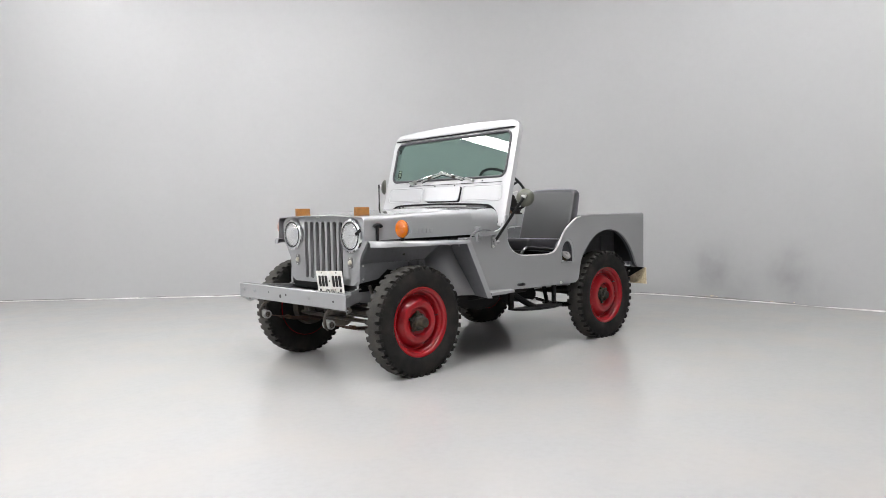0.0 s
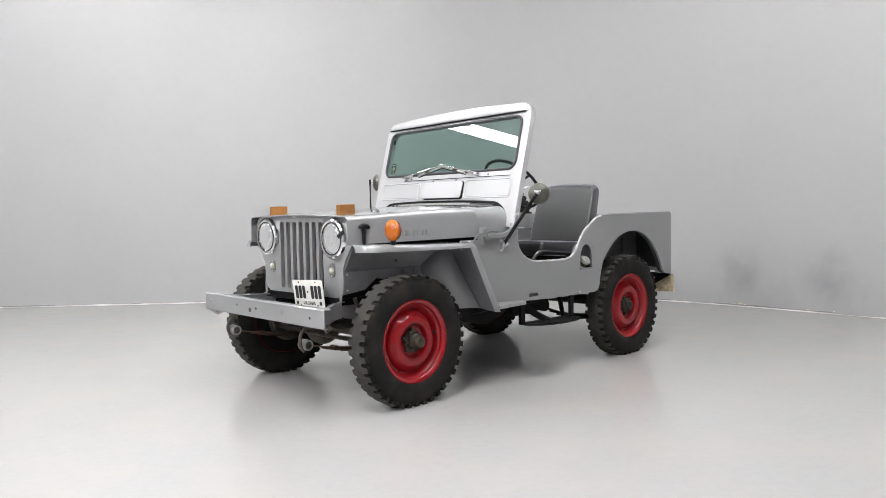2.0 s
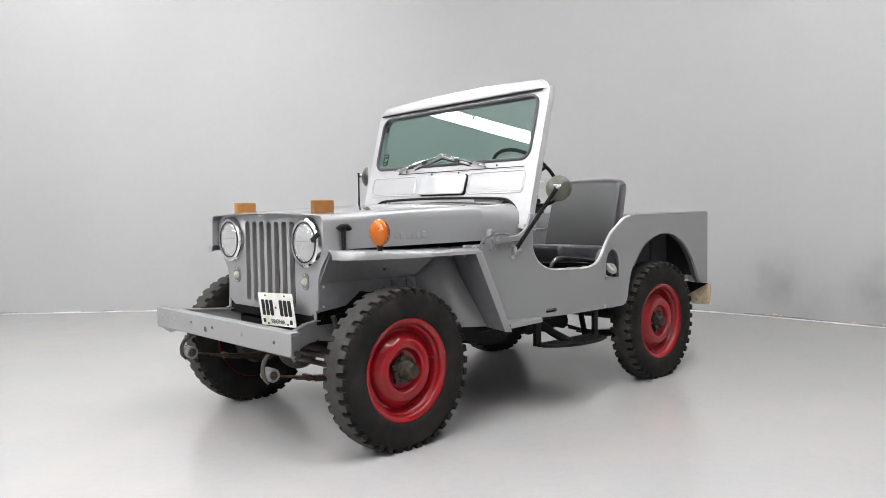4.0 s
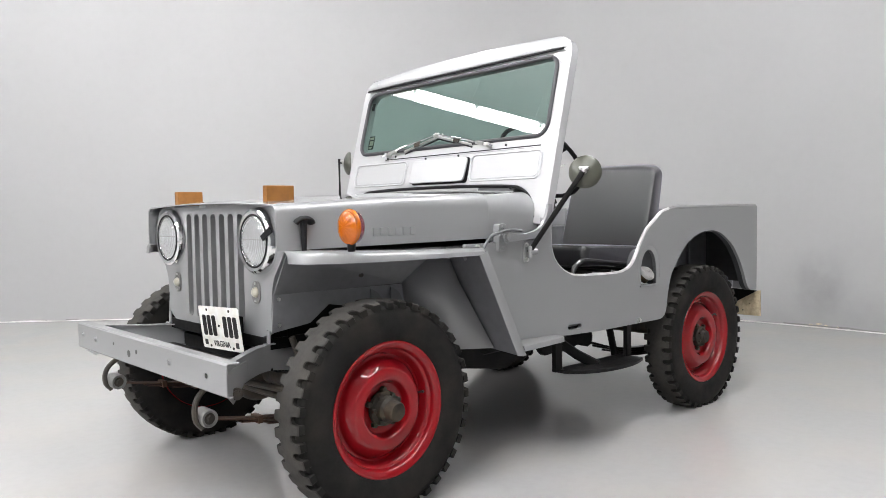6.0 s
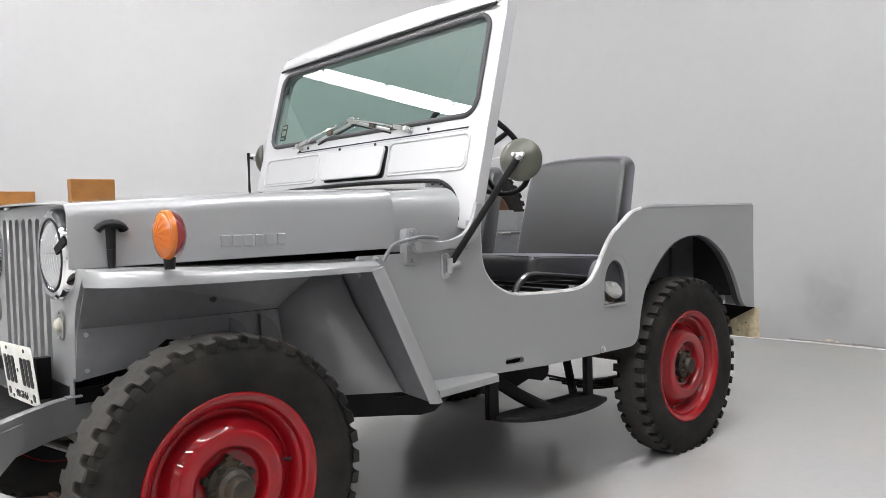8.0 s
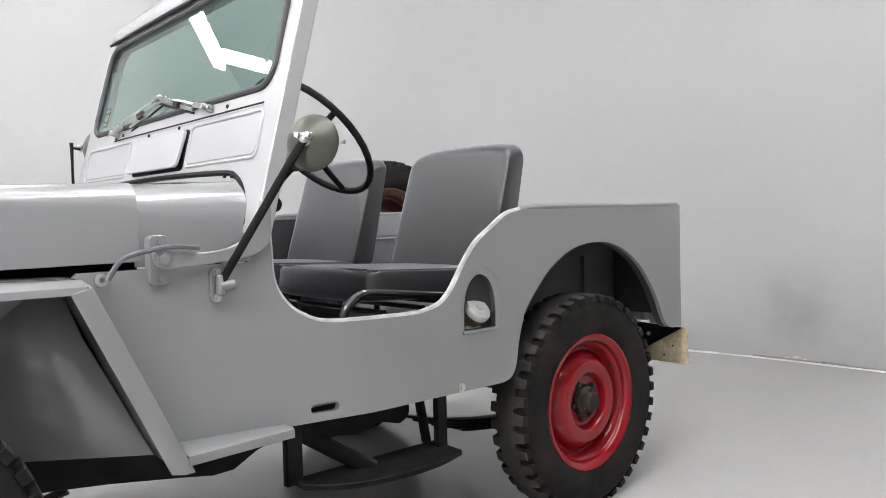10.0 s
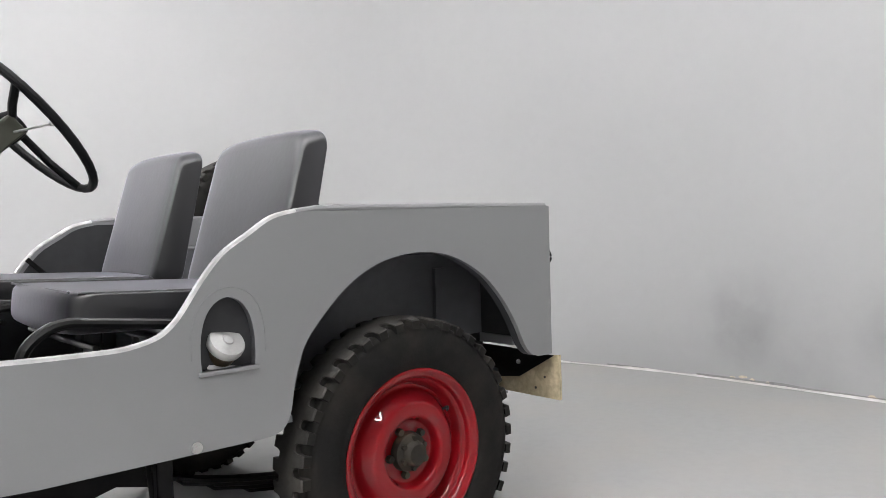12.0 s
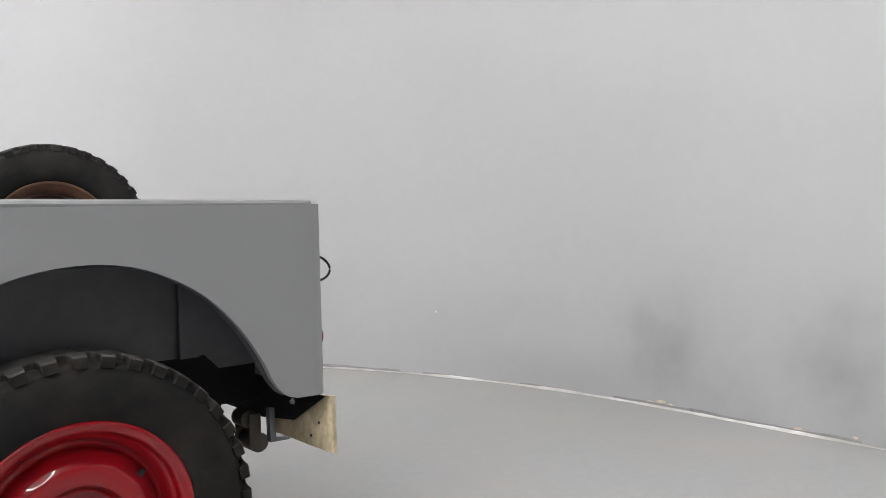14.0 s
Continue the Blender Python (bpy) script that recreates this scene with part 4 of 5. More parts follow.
for s in (-1, 1):
    # side rail: channel that runs from the bumper back under the body
    bm = bmesh.new()
    line = eased([(-0.586, 0.632), (-0.53, 0.582), (-0.47, 0.525), (-0.40, 0.462), (-0.33, 0.412), (-0.22, 0.382), (-0.10, 0.370), (0.5, 0.37), (2.5, 0.37)], 3)
    rows = []
    for x, y in line:
        drop = 0.0 if x < -0.3 else min(0.07, (x + 0.3) * 0.16)
        rows.append([(x, s * (y - 0.035), 0.578 - drop), (x, s * y, 0.578 - drop), (x, s * y, 0.490 - drop), (x, s * (y - 0.035), 0.490 - drop)])
    strip(bm, rows)
    thicken(bm, 0.005)
    part("frame_rail", bm, PAINT, jeep, "steel frame rail running back from the bumper")
    bm = plate([(-0.584, 0.560), (-0.44, 0.560), (-0.44, 0.505), (-0.515, 0.462), (-0.545, 0.450), (-0.584, 0.486)], (), 0.005, (-0.53, -0.48), lambda u, v, w: (u, s * (0.632 - (u + 0.584) * 0.95 + w), v))
    part("gusset", bm, PAINT, jeep, "grey gusset plate between bumper and frame rail", bevel=0.002)
    bolt("bolt", (-0.535, s * 0.602, 0.482), (-0.6, s, 0), 0.014, jeep, GREASE)
    # leaf spring with eye and shackle
    y = s * 0.39
    bm = bmesh.new()
    for k, (a, b) in enumerate(((-0.53, 0.45), (-0.42, 0.36), (-0.32, 0.27), (-0.22, 0.19))):
        pts = []
        for i in range(13):
            x = a + (b - a) * i / 12
            q = (x + 0.04) / 0.49
            pts.append([(x, y - 0.022, 0.315 + 0.055 * q * q - 0.009 * k), (x, y + 0.022, 0.315 + 0.055 * q * q - 0.009 * k), (x, y + 0.022, 0.309 + 0.055 * q * q - 0.009 * k), (x, y - 0.022, 0.309 + 0.055 * q * q - 0.009 * k), (x, y - 0.022, 0.315 + 0.055 * q * q - 0.009 * k)])
        strip(bm, pts)
    spring = part("leaf_spring", bm, RUST, jeep, "rusty stack of leaf springs")
    bm = bmesh.new()
    lathe(bm, [(0.019, -0.034), (0.027, -0.036), (0.030, -0.030), (0.030, 0.030), (0.027, 0.036), (0.019, 0.034)], Matrix.Translation((-0.538, y, 0.372)) @ pose(0, 0, 0, 90, 0, 0), seg=28, close=True)
    part("spring_eye", bm, IRON, spring, "pale grey iron spring eye")
    bm = bmesh.new()
    disc(bm, (-0.538, y - 0.031, 0.372), (-0.538, y + 0.031, 0.372), 0.0195, seg=18)
    disc(bm, (-0.538, y - 0.044, 0.372), (-0.538, y + 0.044, 0.372), 0.012, seg=6)
    part("eye_bolt", bm, GREASE, spring)
    bm = bmesh.new()
    sweep(bm, eased([(-0.552, y + s * 0.010, 0.340), (-0.574, y + s * 0.010, 0.366), (-0.577, y + s * 0.008, 0.402), (-0.563, y, 0.436), (-0.530, y - s * 0.01, 0.462), (-0.49, y - s * 0.02, 0.480)], 3), 0.010, seg=8, flat=1.0, up=(0, 1, 0))
    part("shackle", bm, GREASE, spring)
    bm = bmesh.new()
    box(bm, -0.36, -0.340, y - 0.026, y + 0.026, 0.318, 0.345)
    part("spring_clip", bm, RUST, spring, bevel=0.002)
    # rear springs
    bm = bmesh.new()
    ys = s * 0.45
    for k, (a, b) in enumerate(((1.44, 2.52), (1.50, 2.46), (1.58, 2.38), (1.68, 2.30))):
        pts = []
        for i in range(11):
            x = a + (b - a) * i / 10
            q = (x - 2.0) / 0.54
            z = 0.285 + 0.085 * q * q - 0.010 * k
            pts.append([(x, ys - 0.022, z), (x, ys + 0.022, z), (x, ys + 0.022, z - 0.009), (x, ys - 0.022, z - 0.009), (x, ys - 0.022, z)])
        strip(bm, pts)
    part("rear_spring", bm, BLACK, jeep)
    bm = plate(eased([(1.04, 0.50), (1.06, 0.40), (1.10, 0.352), (1.18, 0.362), (1.26, 0.350), (1.34, 0.372), (1.42, 0.352), (1.46, 0.38), (1.45, 0.43), (1.40, 0.50)], 2), (), 0.03, (), lambda u, v, w: (u, s * (0.43 + w), v))
    part("spring_hanger", bm, BLACK, jeep)
    bm = plate([(0.30, 0.50), (0.30, 0.405), (0.52, 0.380), (0.70, 0.352), (0.79, 0.336), (0.85, 0.338), (0.92, 0.375), (1.0, 0.40), (1.0, 0.50)], (), 0.03, (), lambda u, v, w: (u, s * (0.43 + w), v))
    part("frame_outrigger", bm, BLACK, jeep, "blackened frame bracket under the floor", bevel=0.003)
    bm = bmesh.new()
    disc(bm, (2.570, s * 0.41, 0.388), (2.570, s * 0.49, 0.388), 0.027, seg=18)
    disc(bm, (2.545, s * 0.42, 0.455), (2.545, s * 0.48, 0.455), 0.024, seg=16)
    for e in (0.405, 0.487):
        box(bm, 2.540, 2.575, s * e - 0.004, s * e + 0.004, 0.375, 0.47)
    shackle = part("rear_shackle", bm, GREASE, jeep, "greasy rear spring shackle", bevel=0.003)
    bm = plate([(2.590, 0.480), (2.606, 0.480), (2.608, 0.400), (2.650, 0.392), (2.650, 0.386), (2.592, 0.388)], (), 0.02, (), lambda u, v, w: (u, s * (0.49 + w), v))
    part("hanger_plate", bm, PAINT_DULL, shackle)
    # shock absorber
    bm = bmesh.new()
    disc(bm, (-0.10, s * 0.43, 0.32), (-0.20, s * 0.43, 0.52), 0.022, seg=14)
    disc(bm, (-0.20, s * 0.43, 0.52), (-0.23, s * 0.43, 0.60), 0.012, seg=10)
    part("shock_absorber", bm, GREASE, jeep)
    # grille foot brackets
    bm = bmesh.new()
    box(bm, -0.306, -0.298, s * 0.388, s * 0.408, 0.578, 0.628)
    box(bm, -0.320, -0.280, s * 0.386, s * 0.410, 0.578, 0.584)
    part("grille_foot", bm, PAINT, jeep, bevel=0.003)
# cross members under the nose
bm = bmesh.new()
box(bm, -0.560, -0.550, -0.54, 0.54, 0.49, 0.56)
part("bumper_stiffener", bm, BLACK, jeep)
for x0, x1, z0, z1 in ((-0.26, -0.18, 0.47, 0.54), (0.75, 0.83, 0.41, 0.48), (2.44, 2.52, 0.40, 0.50)):
    bm = bmesh.new()
    box(bm, x0, x1, -0.37, 0.37, z0, z1)
    part("cross_member", bm, BLACK, jeep, bevel=0.006)
bm = bmesh.new()
box(bm, -0.30, 0.42, -0.40, 0.40, 0.56, 0.60)
box(bm, -0.47, -0.29, -0.40, 0.40, 0.488, 0.496)
part("splash_tray", bm, BLACK, jeep)
# axles, diffs, rods
for x, dy, nm in ((-0.034, 0.18, "front_axle"), (2.040, 0.18, "rear_axle")):
    bm = bmesh.new()
    disc(bm, (x, -0.56, TYRE_R), (x, 0.56, TYRE_R), 0.038, seg=18)
    bmesh.ops.create_uvsphere(bm, u_segments=22, v_segments=14, radius=0.13, matrix=Matrix.Translation((x, dy, TYRE_R)) @ Matrix.Diagonal((0.85, 1, 1, 1)))
    disc(bm, (x, dy - 0.02, TYRE_R), (x + (0.2 if x < 1 else -0.2), dy - 0.02, TYRE_R + 0.02), 0.06, 0.045, seg=16)
    for s in (-1, 1):
        bmesh.ops.create_uvsphere(bm, u_segments=18, v_segments=12, radius=0.085 if x < 1 else 0.05, matrix=Matrix.Translation((x, s * 0.52, TYRE_R)))
        disc(bm, (x, s * 0.535, TYRE_R), (x, s * 0.59, TYRE_R), 0.14, 0.15, seg=28)
    part(nm, bm, GREASE, jeep, "greasy iron axle with its differential housing")
bm = bmesh.new()
sweep(bm, [(-0.13, -0.55, 0.335), (-0.13, 0.0, 0.33), (-0.13, 0.55, 0.335)], 0.014, seg=10)
sweep(bm, [(-0.20, -0.50, 0.40), (-0.32, -0.15, 0.43), (-0.36, 0.3, 0.46)], 0.013, seg=10)
part("steering_rod", bm, GREASE, jeep)
bm = bmesh.new()
box(bm, 0.62, 1.10, -0.14, 0.16, 0.36, 0.55)
box(bm, 0.30, 0.64, -0.16, 0.16, 0.40, 0.66)
disc(bm, (0.9, 0.2, 0.40), (0.18, 0.18, 0.39), 0.028, seg=14)
disc(bm, (1.1, 0.15, 0.43), (1.86, 0.17, 0.39), 0.03, seg=14)
disc(bm, (0.64, -0.02, 0.47), (0.50, -0.02, 0.47), 0.17, 0.19, seg=24)
part("drivetrain", bm, GREASE, jeep, "greasy gearbox and drive shafts under the floor", bevel=0.012)
bm = bmesh.new()
disc(bm, (1.02, -0.46, 0.46), (1.32, -0.46, 0.46), 0.035, seg=20)
sweep(bm, [(0.35, -0.30, 0.50), (0.7, -0.45, 0.43), (1.0, -0.47, 0.45)], 0.022, seg=10)
sweep(bm, [(1.3, -0.46, 0.46), (1.6, -0.45, 0.47), (2.2, -0.40, 0.50), (2.50, -0.42, 0.44)], 0.02, seg=10)
part("exhaust", bm, BLACK, jeep, "dark exhaust pipe and silencer")
# foot step under the door opening
outer = eased([(0.895, -0.735), (0.95, -0.795), (1.04, -0.835), (1.15, -0.850), (1.26, -0.842), (1.36, -0.812)]) + [(1.37, -0.68), (0.895, -0.68)]
bm = plate(outer, (), 0.016, (), lambda u, v, w: (u, v, 0.338 + w))
step = part("foot_step", bm, BLACK, jeep, "black steel step hung under the door opening", bevel=0.004)
for x0, x1, y0, y1, nm in ((0.866, 0.912, -0.708, -0.702, "hanger"), (1.328, 1.364, -0.748, -0.742, "hanger")):
    bm = bmesh.new()
    box(bm, x0, x1, y0, y1, 0.345, 0.520)
    box(bm, x0, x0 + 0.006, y0, y0 + 0.02, 0.345, 0.520)
    part(nm, bm, BLACK, step, bevel=0.002)
bm = bmesh.new()
sweep(bm, [(0.86, -0.66, 0.51), (1.02, -0.70, 0.40), (1.10, -0.75, 0.348)], 0.022, seg=8, flat=0.5)
part("brace", bm, BLACK, step)
bm = bmesh.new()
sweep(bm, [(1.36, -0.62, 0.51), (1.36, -0.66, 0.345)], 0.02, seg=8, flat=0.5)
part("brace", bm, BLACK, step)

# rear cross piece and the bare board behind it
bm = plate([(-0.760, 0.548), (-0.43, 0.515), (-0.43, 0.402), (-0.762, 0.402)], (), 0.012, (), lambda u, v, w: (2.628 + w, u, v))
board = part("board", bm, PLY, jeep, "bare stained plywood board bolted behind the tail", bevel=0.002)
bm = plate([(-0.752, 0.548), (-0.60, 0.462), (-0.43, 0.440), (0.43, 0.440), (0.43, 0.556), (-0.55, 0.556)], (), 0.006, (), lambda u, v, w: (2.612 + w, u, v))
tail = part("tail_bracket", bm, BLACK, jeep, "black gusset bracket under the tail", bevel=0.002)
bolt("bolt", (2.612, -0.60, 0.512), (-1, 0, 0), 0.006, tail, ZINC)
for y, z in ((-0.70, 0.47), (-0.66, 0.43)):
    bolt("bolt", (2.628, y, z), (-1, 0, 0), 0.003, board, GREASE, h=0.003)

# ---- windshield
def wsp(y, z, d=0.0):
    """A point of the leaning windshield plane; d is forward of it."""
    zz = z - 0.022 * y * max(0.0, (z - 1.15) / 0.6)
    x = 0.923 + 0.265 * (zz - 1.316)
    return (x - 0.967 * d, y, zz + 0.256 * d)


arch = [(-0.640, 0.965), (-0.645, 1.00), (-0.628, 1.048), (-0.600, 1.084), (-0.555, 1.112), (-0.49, 1.126), (-0.25, 1.134), (0.0, 1.136)]
arch = eased(arch)
arch = arch + [(-y, z) for y, z in arch[-2::-1]]
outer = [(-0.712, 0.955), (-0.712, 1.665), (-0.707, 1.692), (-0.694, 1.718), (-0.668, 1.736), (-0.63, 1.744), (-0.3, 1.758), (0.3, 1.758), (0.63, 1.744), (0.668, 1.736), (0.694, 1.718), (0.707, 1.692), (0.712, 1.665), (0.712, 0.955)] + arch[::-1]
opening = round_rect(-0.648, 0.648, 1.328, 1.662, 0.055)
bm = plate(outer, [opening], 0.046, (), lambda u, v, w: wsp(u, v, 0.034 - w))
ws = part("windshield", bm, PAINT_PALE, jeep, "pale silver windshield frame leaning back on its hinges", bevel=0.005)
# visor moulding along the top
bm = bmesh.new()
rows = []
for y in (-0.701, -0.697, -0.688, -0.67, -0.64, -0.4, -0.2, 0.0, 0.2, 0.4, 0.64, 0.67, 0.688, 0.697, 0.701):
    e = max(0.0, abs(y) - 0.63)
    top = 1.768 - 0.045 * y * y - e * e * 11
    rows.append([wsp(y, 1.690, 0.034), wsp(y, 1.690, 0.050 - e * 0.26), wsp(y, 1.700, 0.054 - e * 0.26), wsp(y, 1.735 - e * 0.5, 0.052 - e * 0.26), wsp(y, top - 0.008, 0.044 - e * 0.26), wsp(y, top, 0.028), wsp(y, top, -0.012)])
strip(bm, rows)
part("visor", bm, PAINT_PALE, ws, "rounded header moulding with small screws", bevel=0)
bm = bmesh.new()
sweep(bm, [wsp(y, 1.684, 0.045) for y in (-0.672, -0.3, 0.3, 0.672)], 0.005, seg=8)
part("seal", bm, GASKET, ws)
for i in range(11):
    y = -0.58 + 0.116 * i
    bm = bmesh.new()
    disc(bm, wsp(y, 1.712, 0.051), wsp(y, 1.712, 0.055), 0.0042, seg=8)
    part("screw", bm, ZINC, ws)
# glass and its rubber
loop = round_rect(-0.648, 0.648, 1.328, 1.662, 0.055)
bm = bmesh.new()
sweep(bm, [wsp(y, z, 0.036) for y, z in loop + loop[:1]], 0.0095, seg=8)
part("glass_rubber", bm, GLAZING, ws, "dark grey rubber glazing seal")
bm = bmesh.new()
bm.faces.new([bm.verts.new(wsp(y, z, 0.030)) for y, z in round_rect(-0.645, 0.645, 1.331, 1.659, 0.052)])
pane = part("pane", bm, GLASS, ws, "greenish tinted laminated glass pane", smooth=0)
if pane.data.polygons[0].normal.x > 0:
    pane.data.flip_normals()
pane.visible_shadow = False
# sticker and clip on the inside of the glass
bm = plate(round_rect(0.555, 0.600, 1.358, 1.430, 0.004), (), 0.001, (), lambda u, v, w: wsp(u, v, 0.028 - w))
st = part("sticker", bm, GASKET, ws, "small dark inspection sticker")
for k, (a, b, c, d) in enumerate(((0.560, 0.594, 1.412, 1.424), (0.562, 0.590, 1.380, 1.404), (0.566, 0.594, 1.364, 1.372))):
    bm = plate([(a, c), (b, c), (b, d), (a, d)], (), 0.001, (), lambda u, v, w: wsp(u, v, 0.0295 - w))
    part("sticker_bar", bm, CREAM, st)
bm = plate(round_rect(0.615, 0.635, 1.580, 1.620, 0.003), (), 0.004, (), lambda u, v, w: wsp(u, v, 0.026 - w))
part("clip", bm, GASKET, ws)
# pressed panels and the vent flap
for a, b in ((0.234, 0.648), (-0.640, -0.226)):
    loop = round_rect(a, b, 1.152, 1.268, 0.022)
    bm = bmesh.new()
    sweep(bm, [wsp(y, z, 0.035) for y, z in loop + loop[:1]], 0.0046, seg=6)
    part("pressed_bead", bm, PAINT_PALE, ws)
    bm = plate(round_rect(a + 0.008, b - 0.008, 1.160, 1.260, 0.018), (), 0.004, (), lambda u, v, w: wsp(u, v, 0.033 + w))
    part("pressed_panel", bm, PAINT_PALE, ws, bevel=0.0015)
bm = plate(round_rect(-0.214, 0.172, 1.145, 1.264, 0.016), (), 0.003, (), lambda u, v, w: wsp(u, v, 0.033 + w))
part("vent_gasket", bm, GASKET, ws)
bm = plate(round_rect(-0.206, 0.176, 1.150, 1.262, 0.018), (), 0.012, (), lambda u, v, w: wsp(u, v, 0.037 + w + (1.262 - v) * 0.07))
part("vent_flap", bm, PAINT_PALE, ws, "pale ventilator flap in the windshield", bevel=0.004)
for y, z in ((0.10, 1.275), (-0.13, 1.275), (-0.494, 1.112), (-0.534, 1.110), (0.452, 1.108), (0.492, 1.107), (-0.424, 1.302), (0.338, 1.301), (0.40, 1.292), (-0.672, 1.70)):
    bm = bmesh.new()
    disc(bm, wsp(y, z, 0.032), wsp(y, z, 0.038), 0.0055, seg=8)
    part("screw", bm, GASKET, ws)
# crease above the flap and the panels
for dz, mat in ((0.0, GASKET), (-0.006, PAINT_PALE)):
    bm = bmesh.new()
    sweep(bm, [wsp(y, 1.288 + dz, 0.0335) for y in (-0.625, -0.2, 0.2, 0.42)], 0.0028, seg=6)
    part("crease", bm, mat, ws)
# gasket against the scuttle
bm = bmesh.new()
sweep(bm, [wsp(y, z - 0.004, 0.030) for y, z in arch[3:-3]], 0.008, seg=8)
part("cowl_seal", bm, GASKET, ws, "black rubber seal over the scuttle")
# wipers
for p, q in ((-0.330, 0.012), (0.384, 0.030)):
    a, b = Vector(wsp(p, 1.306, 0.058)), Vector(wsp(q, 1.378, 0.060))
    way = (b - a).normalized()
    bm = bmesh.new()
    sweep(bm, [a - way * 0.035, a + way * 0.05, a + way * 0.12 + Vector((-0.008, 0, 0.004)), b], 0.0042, seg=8)
    w = part("wiper", bm, CHROME, ws, "bright metal wiper arm and blade")
    bm = bmesh.new()
    disc(bm, wsp(p, 1.306, 0.030), wsp(p, 1.306, 0.068), 0.012, 0.009, seg=14)
    box(bm, -0.026, 0.026, -0.008, 0.008, -0.007, 0.007, Matrix.Translation(a + way * 0.045) @ way.to_track_quat("X", "Z").to_matrix().to_4x4())
    part("pivot", bm, ZINC, w)
    off = Vector((0.010, 0, -0.016))
    c, d = a + (b - a) * 0.34, b + way * 0.045
    bm = bmesh.new()
    sweep(bm, [c + off, d + off * 0.6], 0.0058, seg=8, flat=0.5)
    part("wiper_blade", bm, ZINC, w)
    bm = bmesh.new()
    sweep(bm, [c + off * 1.7, d + off * 1.3], 0.0034, seg=6)
    part("blade_rubber", bm, GASKET, w)
    bm = bmesh.new()
    k = a + (b - a) * 0.62
    box(bm, -0.016, 0.016, -0.007, 0.007, -0.013, 0.006, Matrix.Translation(k + off * 0.35) @ way.to_track_quat("X", "Z").to_matrix().to_4x4())
    part("blade_clip", bm, GREASE, w)
    bm = bmesh.new()
    disc(bm, b - way * 0.01, b + way * 0.02, 0.0075, seg=10)
    part("arm_end", bm, ZINC, w)
# hinge arms
for s in (-1, 1):
    y0, y1 = s * 0.662, s * 0.690
    bm = plate(eased([(0.556, 0.924), (0.562, 0.940), (0.578, 0.948), (0.600, 0.943), (0.64, 0.935), (0.70, 0.937), (0.745, 0.948), (0.782, 0.972), (0.804, 1.01), (0.815, 1.05)]) + eased([(0.838, 1.05), (0.836, 0.98), (0.826, 0.945), (0.79, 0.922), (0.70, 0.908), (0.62, 0.902), (0.585, 0.900), (0.565, 0.908)]),
               (), 0.016, (), lambda u, v, w: (u, s * (0.682 + (u - 0.55) * 0.09 + w), v))
    arm = part("hinge_arm", bm, PAINT, ws, "painted windshield hinge arm", bevel=0.004)
    bm = plate(round_rect(0.558, 0.602, 0.864, 0.976, 0.012), (), 0.032, (), lambda u, v, w: (u, s * (0.650 + w), v))
    part("hinge_plate", bm, PAINT, jeep, bevel=0.003)
    bolt("hinge_bolt", (0.580, s * 0.701, 0.924), (0, s, 0), 0.015, arm, PAINT, h=0.012)
    for z in (0.961, 0.880):
        bolt("bolt", (0.580, s * 0.683, z), (0, s, 0), 0.008, arm, PAINT)
    # wire to the wing
    bm = bmesh.new()
    sweep(bm, rounded([(0.66, s * 0.708, 0.945), (0.60, s * 0.710, 0.952), (0.55, s * 0.705, 0.945), (0.49, s * 0.697, 0.93), (0.465, s * 0.69, 0.885)], 0.03), 0.006, seg=7)
    part("wire", bm, PAINT_DULL, jeep)
bm = bmesh.new()
lathe(bm, [(0.006, 0), (0.014, 0.0), (0.014, 0.006), (0.006, 0.008)], Matrix.Translation((0.462, -0.655, 0.884)) @ pose(0, 0, 0, 90, 0, 0), seg=14)
part("grommet", bm, ZINC, jeep)


